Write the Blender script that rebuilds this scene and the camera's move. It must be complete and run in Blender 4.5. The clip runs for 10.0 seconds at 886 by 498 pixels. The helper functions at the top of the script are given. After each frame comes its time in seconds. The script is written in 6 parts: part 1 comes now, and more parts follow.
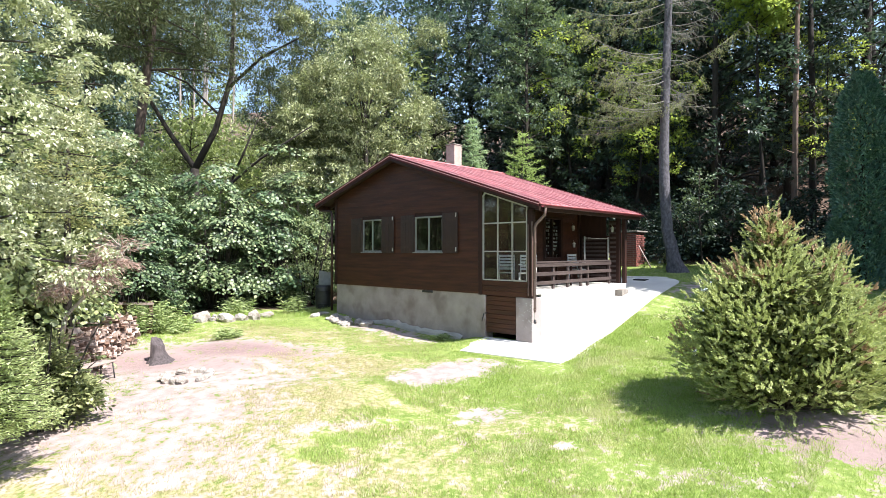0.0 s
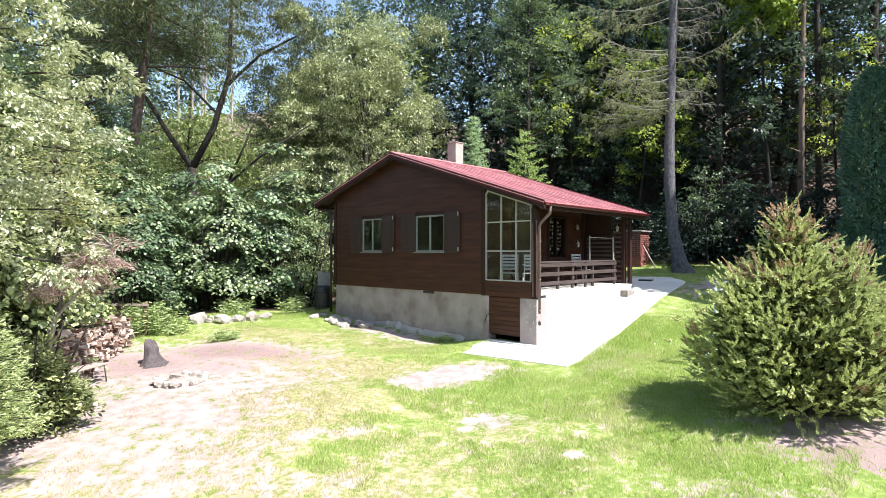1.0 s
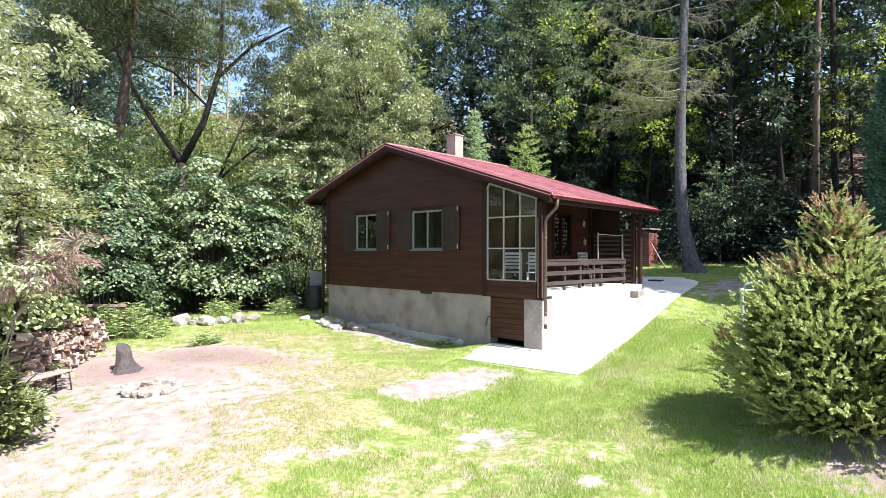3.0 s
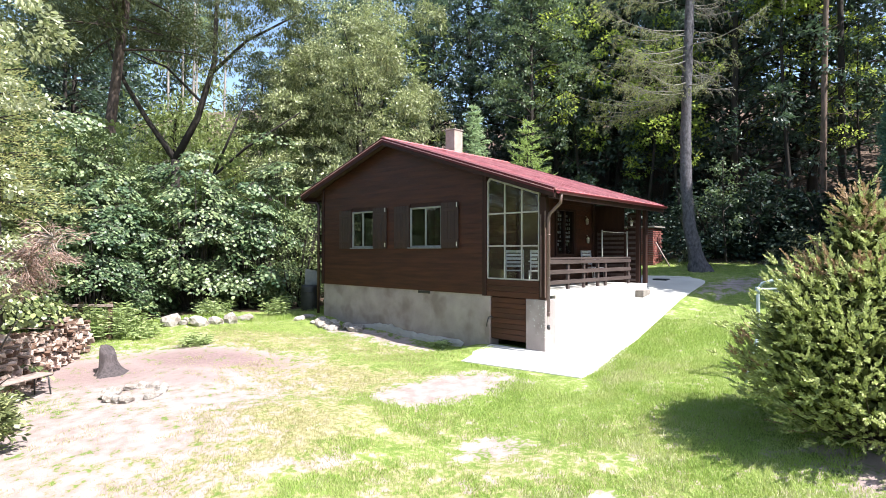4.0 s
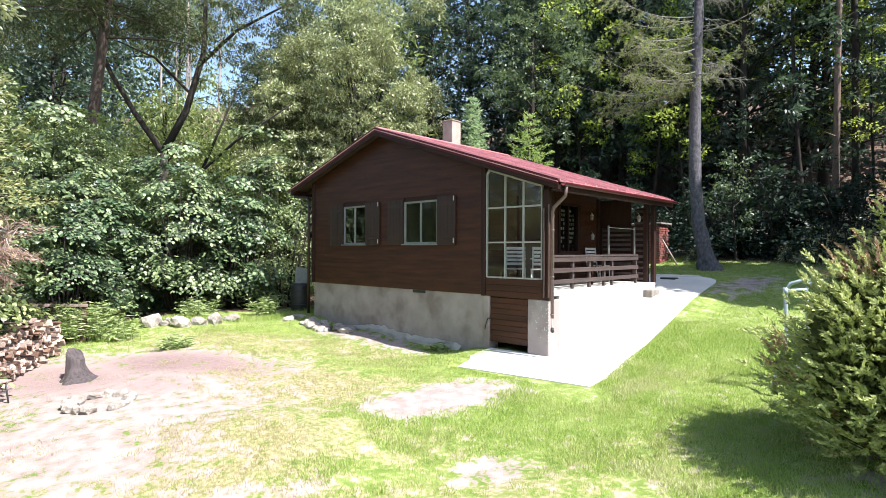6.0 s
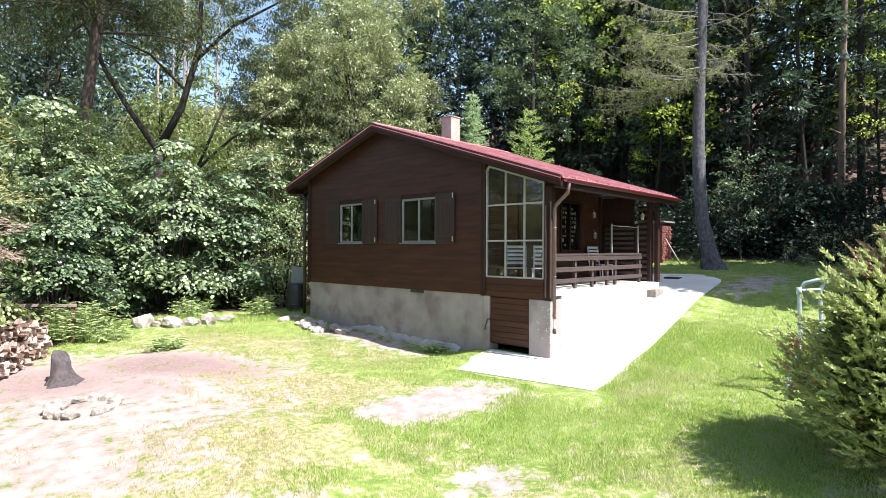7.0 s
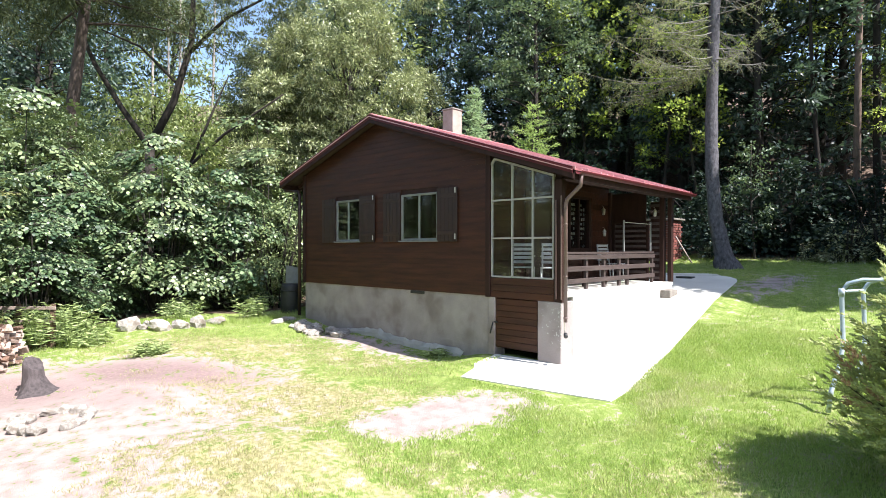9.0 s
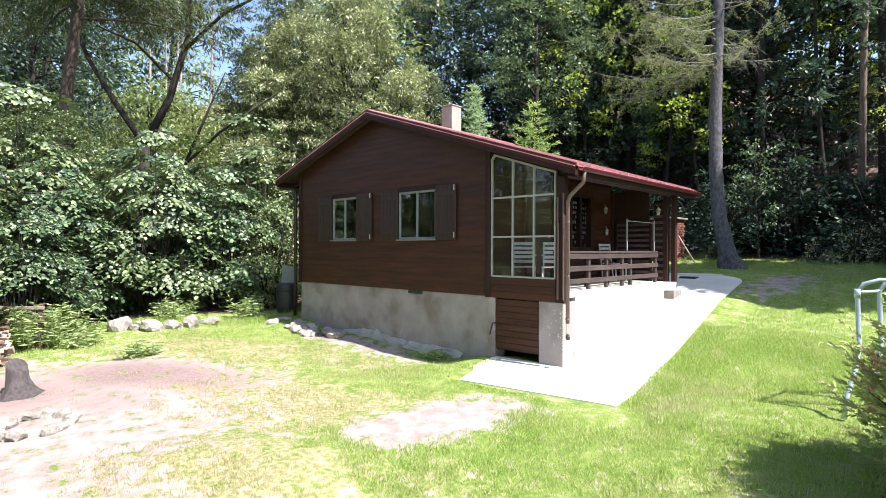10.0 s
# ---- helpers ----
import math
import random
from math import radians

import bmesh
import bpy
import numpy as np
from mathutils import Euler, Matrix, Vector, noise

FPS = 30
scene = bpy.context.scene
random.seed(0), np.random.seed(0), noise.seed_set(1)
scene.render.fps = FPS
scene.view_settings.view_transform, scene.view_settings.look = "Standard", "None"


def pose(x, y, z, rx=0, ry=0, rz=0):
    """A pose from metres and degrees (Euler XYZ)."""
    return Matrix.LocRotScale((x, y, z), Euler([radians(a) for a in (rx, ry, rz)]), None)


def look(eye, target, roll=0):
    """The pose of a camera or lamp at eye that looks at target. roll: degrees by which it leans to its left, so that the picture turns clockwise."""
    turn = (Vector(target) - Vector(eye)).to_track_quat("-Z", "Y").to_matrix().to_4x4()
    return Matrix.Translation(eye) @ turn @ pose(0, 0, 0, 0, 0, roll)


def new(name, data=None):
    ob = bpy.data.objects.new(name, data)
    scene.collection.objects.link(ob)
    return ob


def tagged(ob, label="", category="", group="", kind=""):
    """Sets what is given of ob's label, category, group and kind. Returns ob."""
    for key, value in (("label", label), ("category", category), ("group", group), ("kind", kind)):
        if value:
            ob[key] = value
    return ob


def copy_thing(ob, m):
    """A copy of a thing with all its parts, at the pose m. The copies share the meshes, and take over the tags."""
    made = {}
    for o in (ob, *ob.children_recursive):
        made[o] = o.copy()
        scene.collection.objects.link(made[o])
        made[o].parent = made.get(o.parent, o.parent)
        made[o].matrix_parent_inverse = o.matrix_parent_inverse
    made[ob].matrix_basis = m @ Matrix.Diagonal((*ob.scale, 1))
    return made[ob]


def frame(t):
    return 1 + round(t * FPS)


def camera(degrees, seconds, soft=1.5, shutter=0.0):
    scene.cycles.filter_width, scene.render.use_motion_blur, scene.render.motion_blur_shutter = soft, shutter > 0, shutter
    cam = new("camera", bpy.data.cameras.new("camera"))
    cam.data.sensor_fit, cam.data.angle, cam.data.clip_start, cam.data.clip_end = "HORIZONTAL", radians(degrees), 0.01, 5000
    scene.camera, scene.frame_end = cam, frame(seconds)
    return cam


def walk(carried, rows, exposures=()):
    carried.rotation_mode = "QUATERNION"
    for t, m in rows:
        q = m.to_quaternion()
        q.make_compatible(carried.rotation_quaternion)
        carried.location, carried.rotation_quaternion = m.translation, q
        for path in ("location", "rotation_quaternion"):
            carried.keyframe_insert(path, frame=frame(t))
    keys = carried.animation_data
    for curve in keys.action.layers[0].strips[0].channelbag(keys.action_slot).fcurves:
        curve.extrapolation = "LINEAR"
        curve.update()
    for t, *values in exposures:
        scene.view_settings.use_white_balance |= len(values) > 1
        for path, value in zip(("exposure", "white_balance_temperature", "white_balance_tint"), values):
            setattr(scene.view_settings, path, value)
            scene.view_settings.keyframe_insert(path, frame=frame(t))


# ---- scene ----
cam = camera(77.2, 10.0, soft=0.8)
PATH = [
    (0, (7.692, -11.321, 2.309), (6.317, -9.868, 2.315), -0.0),
    (0.5, (7.559, -11.233, 2.297), (6.185, -9.78, 2.305), -0.0),
    (1, (7.399, -11.097, 2.279), (6.026, -9.644, 2.288), -0.0),
    (1.5, (7.237, -10.932, 2.258), (5.864, -9.477, 2.268), 0.1),
    (2, (7.07, -10.737, 2.23), (5.697, -9.282, 2.24), 0.1),
    (2.5, (6.908, -10.532, 2.214), (5.534, -9.079, 2.226), 0.1),
    (4, (6.405, -9.959, 2.157), (5.033, -8.503, 2.167), 0.1),
    (4.5, (6.24, -9.76, 2.139), (4.868, -8.305, 2.148), 0.1),
    (5, (6.102, -9.592, 2.146), (4.732, -8.135, 2.151), 0.2),
    (5.5, (5.98, -9.436, 2.137), (4.61, -7.979, 2.141), 0.2),
    (7, (5.652, -9.021, 2.113), (4.283, -7.562, 2.114), 0.2),
    (7.5, (5.514, -8.907, 2.096), (4.146, -7.448, 2.098), 0.2),
    (8, (5.376, -8.784, 2.098), (4.009, -7.324, 2.099), 0.2),
    (8.5, (5.227, -8.656, 2.089), (3.861, -7.195, 2.089), 0.2),
    (9, (5.11, -8.518, 2.088), (3.743, -7.059, 2.087), 0.1),
    (9.5, (5.008, -8.396, 2.083), (3.642, -6.935, 2.08), 0.2),
    (10, (4.922, -8.285, 2.066), (3.556, -6.825, 2.065), 0.2),
]
EXPOSURE = 1.37
walk(cam, [(t, look(eye, target, roll)) for t, eye, target, roll in PATH], exposures=[(0.0, EXPOSURE), (10.0, EXPOSURE)])


# ---- light ----
SUN_EL, SUN_AZ = 55.0, 5.0          # degrees above the ground, degrees from +x towards +y
sun_to = Vector((math.cos(radians(SUN_AZ)) * math.cos(radians(SUN_EL)), math.sin(radians(SUN_AZ)) * math.cos(radians(SUN_EL)), math.sin(radians(SUN_EL))))
world = bpy.data.worlds.new("world")
scene.world = world
world.use_nodes = True
wn = world.node_tree
sky = wn.nodes.new("ShaderNodeTexSky")
sky.sky_type, sky.sun_disc = "NISHITA", False
sky.sun_elevation, sky.sun_rotation = radians(SUN_EL), radians(90 - SUN_AZ)
wn.links.new(sky.outputs[0], wn.nodes["Background"].inputs[0])
wn.nodes["Background"].inputs[1].default_value = 0.124
sun = new("sun", bpy.data.lights.new("sun", "SUN"))
sun.data.energy, sun.data.angle, sun.data.color = 5.0, radians(0.5), (1.0, 0.975, 0.945)
sun.matrix_world = look(sun_to * 60, (0, 0, 0))


# ---- materials ----
def nodes_of(name):
    m = bpy.data.materials.new(name)
    m.use_nodes = True
    return m, m.node_tree.nodes, m.node_tree.links, m.node_tree.nodes["Principled BSDF"]


def surface(name, a, b, rough=0.7, metal=0.0, scale=6.0, stretch=(1, 1, 1), bump=0.2, fine=60.0, spread=0.0, dirt=None, spec=0.5):
    """Two colours mixed by noise at two scales, with relief; spread: how far single pieces differ."""
    m, n, l, p = nodes_of(name)
    co = n.new("ShaderNodeTexCoord")
    mp = n.new("ShaderNodeMapping")
    mp.inputs["Scale"].default_value = stretch
    l.new(co.outputs["Object"], mp.inputs[0])
    big, small = n.new("ShaderNodeTexNoise"), n.new("ShaderNodeTexNoise")
    for t, sc in ((big, scale), (small, fine)):
        t.inputs["Scale"].default_value, t.inputs["Detail"].default_value = sc, 5
        l.new(mp.outputs[0], t.inputs["Vector"])
    add = n.new("ShaderNodeMath")
    add.operation = "MULTIPLY_ADD"
    l.new(small.outputs[0], add.inputs[0])
    add.inputs[1].default_value = 0.5
    l.new(big.outputs[0], add.inputs[2])
    ramp = n.new("ShaderNodeMapRange")
    ramp.inputs[1].default_value, ramp.inputs[2].default_value = 0.5, 1.0
    l.new(add.outputs[0], ramp.inputs[0])
    mix = n.new("ShaderNodeMix")
    mix.data_type = "RGBA"
    mix.inputs[6].default_value, mix.inputs[7].default_value = (*a, 1), (*b, 1)
    l.new(ramp.outputs[0], mix.inputs[0])
    out = mix.outputs[2]
    if spread:
        info, hsv, mr = n.new("ShaderNodeObjectInfo"), n.new("ShaderNodeHueSaturation"), n.new("ShaderNodeMapRange")
        mr.inputs[3].default_value, mr.inputs[4].default_value = 1 - spread, 1 + spread
        l.new(info.outputs["Random"], mr.inputs[0])
        l.new(mr.outputs[0], hsv.inputs["Value"])
        l.new(out, hsv.inputs["Color"])
        out = hsv.outputs[0]
    if dirt:
        dn, dr, dm = n.new("ShaderNodeTexNoise"), n.new("ShaderNodeMapRange"), n.new("ShaderNodeMix")
        dn.inputs["Scale"].default_value, dn.inputs["Detail"].default_value = 1.7, 8
        l.new(co.outputs["Object"], dn.inputs["Vector"])
        dr.inputs[1].default_value, dr.inputs[2].default_value = 0.5, 0.68
        l.new(dn.outputs[0], dr.inputs[0])
        dm.data_type = "RGBA"
        l.new(dr.outputs[0], dm.inputs[0])
        l.new(out, dm.inputs[6])
        dm.inputs[7].default_value = (*dirt, 1)
        out = dm.outputs[2]
    l.new(out, p.inputs["Base Color"])
    p.inputs["Roughness"].default_value, p.inputs["Metallic"].default_value = rough, metal
    p.inputs["Specular IOR Level"].default_value = spec
    bp = n.new("ShaderNodeBump")
    bp.inputs["Strength"].default_value, bp.inputs["Distance"].default_value = bump, 0.02
    l.new(add.outputs[0], bp.inputs["Height"])
    l.new(bp.outputs[0], p.inputs["Normal"])
    return m


def leaf(name, a, b, through_col, rough=0.5, share=0.35, spec=0.4, patch=None, few=0.5):
    """Leaf: from dark to bright by leaf (the bright ones are the fewer), and light that comes through the blade."""
    m, n, l, p = nodes_of(name)
    geo, mix = n.new("ShaderNodeNewGeometry"), n.new("ShaderNodeValToRGB")
    e = mix.color_ramp.elements
    e[0].color, e[1].color = (*a, 1), (*b, 1)
    mid = e.new(0.55)
    mid.color = (*[p * few * 1.5 + q * (1 - few) * 0.55 for p, q in zip(a, b)], 1)
    l.new(geo.outputs["Random Per Island"], mix.inputs[0])
    out = mix.outputs[0]
    if patch:
        co, nz, mr, mx = n.new("ShaderNodeTexCoord"), n.new("ShaderNodeTexNoise"), n.new("ShaderNodeMapRange"), n.new("ShaderNodeMix")
        nz.inputs["Scale"].default_value, nz.inputs["Detail"].default_value = 1.1, 7
        nz.inputs["Distortion"].default_value = 0.8
        l.new(co.outputs["Object"], nz.inputs["Vector"])
        mr.inputs[1].default_value, mr.inputs[2].default_value = 0.48, 0.72
        l.new(nz.outputs[0], mr.inputs[0])
        mx.data_type = "RGBA"
        l.new(mr.outputs[0], mx.inputs[0])
        l.new(out, mx.inputs[6])
        mx.inputs[7].default_value = (*patch, 1)
        out = mx.outputs[2]
    l.new(out, p.inputs["Base Color"])
    p.inputs["Roughness"].default_value, p.inputs["Specular IOR Level"].default_value = rough, spec
    tr, ms = n.new("ShaderNodeBsdfTranslucent"), n.new("ShaderNodeMixShader")
    tr.inputs[0].default_value = (*through_col, 1)
    ms.inputs[0].default_value = share
    l.new(p.outputs[0], ms.inputs[1])
    l.new(tr.outputs[0], ms.inputs[2])
    l.new(ms.outputs[0], n["Material Output"].inputs[0])
    return m


WOOD = surface("dark_board", (0.026, 0.0082, 0.0052), (0.069, 0.0222, 0.0112), 0.55, scale=2.0, stretch=(0.6, 6, 6), bump=0.15, spread=0.12, fine=25, spec=0.35)
WOOD_TRIM = surface("dark_trim", (0.018, 0.0075, 0.0065), (0.041, 0.017, 0.013), 0.6, scale=3, stretch=(3, 3, 0.5), bump=0.12, spread=0.1, spec=0.25)
SHUTTER = surface("shutter_paint", (0.020, 0.009, 0.008), (0.040, 0.017, 0.013), 0.5, scale=3, stretch=(3, 3, 0.5), bump=0.1, spread=0.1)
RAIL = surface("rail_wood", (0.038, 0.025, 0.024), (0.074, 0.051, 0.048), 0.6, scale=3, stretch=(4, 0.5, 4), bump=0.15, spread=0.15)
RENDER = surface("plinth_plaster", (0.25, 0.21, 0.204), (0.375, 0.325, 0.318), 0.9, scale=2.2, bump=0.7, fine=55, dirt=(0.21, 0.17, 0.16))
CONCRETE = surface("slab_concrete", (0.50, 0.48, 0.45), (0.66, 0.64, 0.60), 0.9, scale=1.2, bump=0.25, fine=50)
BLOCK = surface("block_concrete", (0.13, 0.11, 0.095), (0.26, 0.235, 0.21), 0.9, scale=8, bump=0.6)
ROOF = surface("red_sheet", (0.33, 0.10, 0.11), (0.52, 0.20, 0.21), 0.34, scale=2.5, stretch=(0.3, 3, 1), bump=0.06, spread=0.3, spec=0.9)
# Paler red for the seams: their sky sheen is put into the colour.
SEAM = surface("red_seam_sheen", (0.44, 0.20, 0.21), (0.66, 0.40, 0.40), 0.34, scale=5, stretch=(0.4, 2, 2), bump=0.05, spread=0.2, spec=0.8)
FLASHING = surface("dark_red_flashing", (0.06, 0.008, 0.011), (0.10, 0.016, 0.02), 0.5, scale=4, bump=0.05, spec=0.3)
DECK = surface("roof_boarding", (0.03, 0.017, 0.013), (0.065, 0.038, 0.027), 0.7, scale=3, stretch=(1, 5, 5), bump=0.15)
WHITE = surface("white_frame", (0.18, 0.18, 0.176), (0.26, 0.26, 0.256), 0.5, scale=9, bump=0.06)
GLAZING_BAR = surface("glazing_bar", (0.29, 0.275, 0.26), (0.39, 0.375, 0.36), 0.5, scale=9, bump=0.06)
CHAIR = surface("white_paint", (0.42, 0.42, 0.43), (0.56, 0.56, 0.57), 0.45, scale=9, bump=0.05)
PIPE = surface("brown_sheet", (0.10, 0.062, 0.056), (0.165, 0.108, 0.098), 0.36, scale=6, bump=0.05)
STEEL = surface("pale_blue_tube", (0.42, 0.50, 0.55), (0.55, 0.62, 0.66), 0.35, metal=0.3, scale=14, bump=0.04)
IRON = surface("hinge_steel", (0.5, 0.48, 0.45), (0.65, 0.62, 0.58), 0.45, metal=0.5, scale=30, bump=0.05)
CHIM = surface("chimney_plaster", (0.29, 0.235, 0.205), (0.42, 0.36, 0.325), 0.9, scale=4, bump=0.4)
BRICK = surface("red_brick", (0.13, 0.035, 0.03), (0.225, 0.075, 0.062), 0.85, scale=9, bump=0.4, spread=0.3)
MORTAR = surface("mortar", (0.20, 0.175, 0.16), (0.32, 0.29, 0.265), 0.95, scale=20, bump=0.4)
STONE = surface("pale_stone", (0.24, 0.21, 0.19), (0.46, 0.425, 0.39), 0.9, scale=4, bump=0.8, spread=0.25, dirt=(0.22, 0.18, 0.15))
BARK = surface("grey_bark", (0.036, 0.033, 0.040), (0.145, 0.136, 0.158), 0.95, scale=11, stretch=(1.5, 1.5, 0.8), bump=1.0, fine=38)
BARK_DARK = surface("dark_bark", (0.016, 0.012, 0.010), (0.042, 0.034, 0.028), 0.95, scale=5, stretch=(2, 2, 0.5), bump=0.9)
BARK_RED = surface("pine_bark", (0.03, 0.021, 0.017), (0.085, 0.060, 0.048), 0.95, scale=5, stretch=(2, 2, 0.5), bump=0.9)
# Lighter copy of the pine bark: sunlight on one trunk, put into the colour.
BARK_SUNLIT = surface("sunlit_pine_bark", (0.11, 0.075, 0.06), (0.30, 0.215, 0.175), 0.95, scale=5, stretch=(2, 2, 0.5), bump=0.9)
BARK_PALE = surface("pale_bark", (0.25, 0.21, 0.19), (0.42, 0.37, 0.33), 0.9, scale=5, stretch=(2, 2, 0.5), bump=0.6)
STUMP = surface("weathered_stump", (0.04, 0.032, 0.034), (0.115, 0.092, 0.095), 0.9, scale=4, stretch=(3, 3, 0.4), bump=1.0)
CUT = surface("split_wood", (0.34, 0.22, 0.18), (0.66, 0.53, 0.46), 0.85, scale=10, bump=0.5, spread=0.45)
LOGBARK = surface("log_bark", (0.09, 0.05, 0.035), (0.2, 0.12, 0.085), 0.95, scale=12, bump=0.7, spread=0.3)
PLANK = surface("grey_plank", (0.24, 0.18, 0.16), (0.38, 0.30, 0.27), 0.8, scale=5, stretch=(5, 0.5, 5), bump=0.2)
LACE = surface("lace_cloth", (0.22, 0.21, 0.20), (0.36, 0.35, 0.33), 0.95, scale=26, bump=0.1)
DARK = surface("dark_plastic", (0.015, 0.015, 0.017), (0.03, 0.03, 0.032), 0.55, scale=8, bump=0.1)
INNER = surface("inner_wall", (0.20, 0.16, 0.12), (0.28, 0.23, 0.18), 0.9, scale=3, bump=0.1)

HAZEL = leaf("hazel_leaf", (0.026, 0.054, 0.020), (0.29, 0.35, 0.17), (0.21, 0.285, 0.075), 0.4, 0.15, 0.5, few=0.55)
HAZEL_DARK = leaf("blue_hazel_leaf", (0.018, 0.045, 0.020), (0.225, 0.295, 0.145), (0.15, 0.23, 0.07), 0.4, 0.15, 0.5, few=0.62)
OLIVE = leaf("olive_leaf", (0.028, 0.04, 0.016), (0.15, 0.17, 0.075), (0.17, 0.20, 0.07), 0.5, 0.22, 0.28)
# Very dark undergrowth leaf: the wood's shade is put into the colour.
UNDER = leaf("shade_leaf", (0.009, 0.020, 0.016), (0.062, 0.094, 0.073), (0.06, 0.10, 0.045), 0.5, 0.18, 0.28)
FOREST = leaf("forest_leaf", (0.017, 0.033, 0.028), (0.13, 0.18, 0.145), (0.12, 0.195, 0.10), 0.45, 0.25, 0.45)
# Brighter copy of the forest leaf; sun on the leaves is in the colour.
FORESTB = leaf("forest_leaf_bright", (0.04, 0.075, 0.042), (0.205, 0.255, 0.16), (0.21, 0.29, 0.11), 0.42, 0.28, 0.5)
WILLOW = leaf("willow_leaf", (0.06, 0.09, 0.03), (0.37, 0.42, 0.17), (0.36, 0.45, 0.12), 0.4, 0.28, 0.5)
SILVER = leaf("silver_leaf", (0.032, 0.052, 0.022), (0.58, 0.62, 0.34), (0.38, 0.44, 0.17), 0.38, 0.2, 0.6, few=0.15)
PALE = leaf("pale_leaf", (0.085, 0.115, 0.045), (0.78, 0.78, 0.55), (0.46, 0.52, 0.24), 0.36, 0.24, 0.65, few=0.15)
LAUREL = leaf("laurel_leaf", (0.05, 0.068, 0.024), (0.50, 0.52, 0.24), (0.24, 0.3, 0.1), 0.35, 0.18, 0.6)
JUNIPER = leaf("juniper_spray", (0.29, 0.325, 0.135), (0.63, 0.67, 0.31), (0.48, 0.54, 0.2), 0.65, 0.27, 0.2, few=0.3)
# Inner sprays coloured darker, for the shade in the bush's hollows.
JUNIPER_SHADED = leaf("shaded_juniper_spray", (0.05, 0.062, 0.022), (0.19, 0.21, 0.075), (0.18, 0.21, 0.06), 0.7, 0.15, 0.2)
STRAW = leaf("dried_spray", (0.26, 0.16, 0.095), (0.60, 0.43, 0.29), (0.38, 0.28, 0.17), 0.75, 0.2, 0.2)
PINE = leaf("pine_needles", (0.024, 0.036, 0.014), (0.13, 0.145, 0.065), (0.14, 0.165, 0.06), 0.6, 0.22, 0.2)
BROWN = leaf("dead_needles", (0.24, 0.15, 0.125), (0.50, 0.37, 0.32), (0.36, 0.24, 0.18), 0.8, 0.2, 0.2)
SPRUCE = leaf("spruce_needles", (0.19, 0.28, 0.10), (0.52, 0.63, 0.26), (0.48, 0.62, 0.20), 0.6, 0.45, 0.3, few=0.3)
YELLOW = leaf("yellow_spruce", (0.19, 0.225, 0.09), (0.64, 0.61, 0.32), (0.50, 0.50, 0.21), 0.6, 0.4, 0.3)
LARCH = leaf("larch_needles", (0.13, 0.155, 0.065), (0.40, 0.43, 0.21), (0.36, 0.40, 0.16), 0.6, 0.35, 0.3)
TWIG = surface("grey_twig", (0.12, 0.11, 0.10), (0.24, 0.225, 0.205), 0.9, scale=12, bump=0.3)
GREYSPRUCE = leaf("grey_spruce", (0.22, 0.31, 0.19), (0.54, 0.66, 0.44), (0.44, 0.58, 0.30), 0.6, 0.4, 0.3, few=0.2)
FIR = leaf("fir_needles", (0.27, 0.33, 0.15), (0.64, 0.69, 0.37), (0.44, 0.53, 0.22), 0.6, 0.4, 0.3)
THUJA = leaf("column_spray", (0.032, 0.088, 0.07), (0.16, 0.265, 0.20), (0.09, 0.16, 0.10), 0.6, 0.15, 0.3)
# Bright yellow-green stands for sun shining through leaves deep in the wood.
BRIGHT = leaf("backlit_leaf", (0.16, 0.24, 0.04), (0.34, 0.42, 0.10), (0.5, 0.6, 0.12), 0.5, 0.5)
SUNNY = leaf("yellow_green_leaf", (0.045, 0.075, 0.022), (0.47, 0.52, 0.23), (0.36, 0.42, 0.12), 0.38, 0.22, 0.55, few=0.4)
FRESH = leaf("fresh_leaf", (0.06, 0.10, 0.035), (0.44, 0.50, 0.24), (0.30, 0.38, 0.12), 0.42, 0.2, 0.5, few=0.35)
WEED = leaf("weed_leaf", (0.20, 0.27, 0.10), (0.55, 0.62, 0.30), (0.36, 0.45, 0.15), 0.5, 0.3, 0.4)
GRASS = leaf("grass_blade", (0.19, 0.295, 0.06), (0.43, 0.53, 0.155), (0.44, 0.57, 0.13), 0.5, 0.35, 0.3, patch=(0.44, 0.45, 0.20), few=0.35)
PALEGRASS = leaf("pale_blade", (0.44, 0.44, 0.22), (0.70, 0.68, 0.45), (0.5, 0.5, 0.22), 0.5, 0.3, 0.3)
DRYGRASS = leaf("dry_blade", (0.30, 0.285, 0.12), (0.58, 0.54, 0.30), (0.50, 0.46, 0.2), 0.6, 0.3, 0.3, few=0.2)


def glass():
    m, n, l, p = nodes_of("pane_glass")
    p.inputs["Base Color"].default_value = (0.9, 0.93, 0.92, 1)
    p.inputs["Roughness"].default_value, p.inputs["Transmission Weight"].default_value, p.inputs["IOR"].default_value = 0.01, 1.0, 1.45
    return m


GLASS = glass()


# ---- makers ----
def box(bm, x0, x1, y0, y1, z0, z1, bevel=0.0):
    g = bmesh.ops.create_cube(bm, size=1.0)
    for v in g["verts"]:
        v.co = Vector((x0 + (x1 - x0) * (v.co.x + 0.5), y0 + (y1 - y0) * (v.co.y + 0.5), z0 + (z1 - z0) * (v.co.z + 0.5)))
    if bevel:
        edges = list({e for v in g["verts"] for e in v.link_edges})
        bmesh.ops.bevel(bm, geom=edges, offset=bevel, segments=1, affect="EDGES")
    return bm


def boxes(*list_of, bevel=0.0):
    bm = bmesh.new()
    for b in list_of:
        box(bm, *b, bevel=bevel)
    return bm


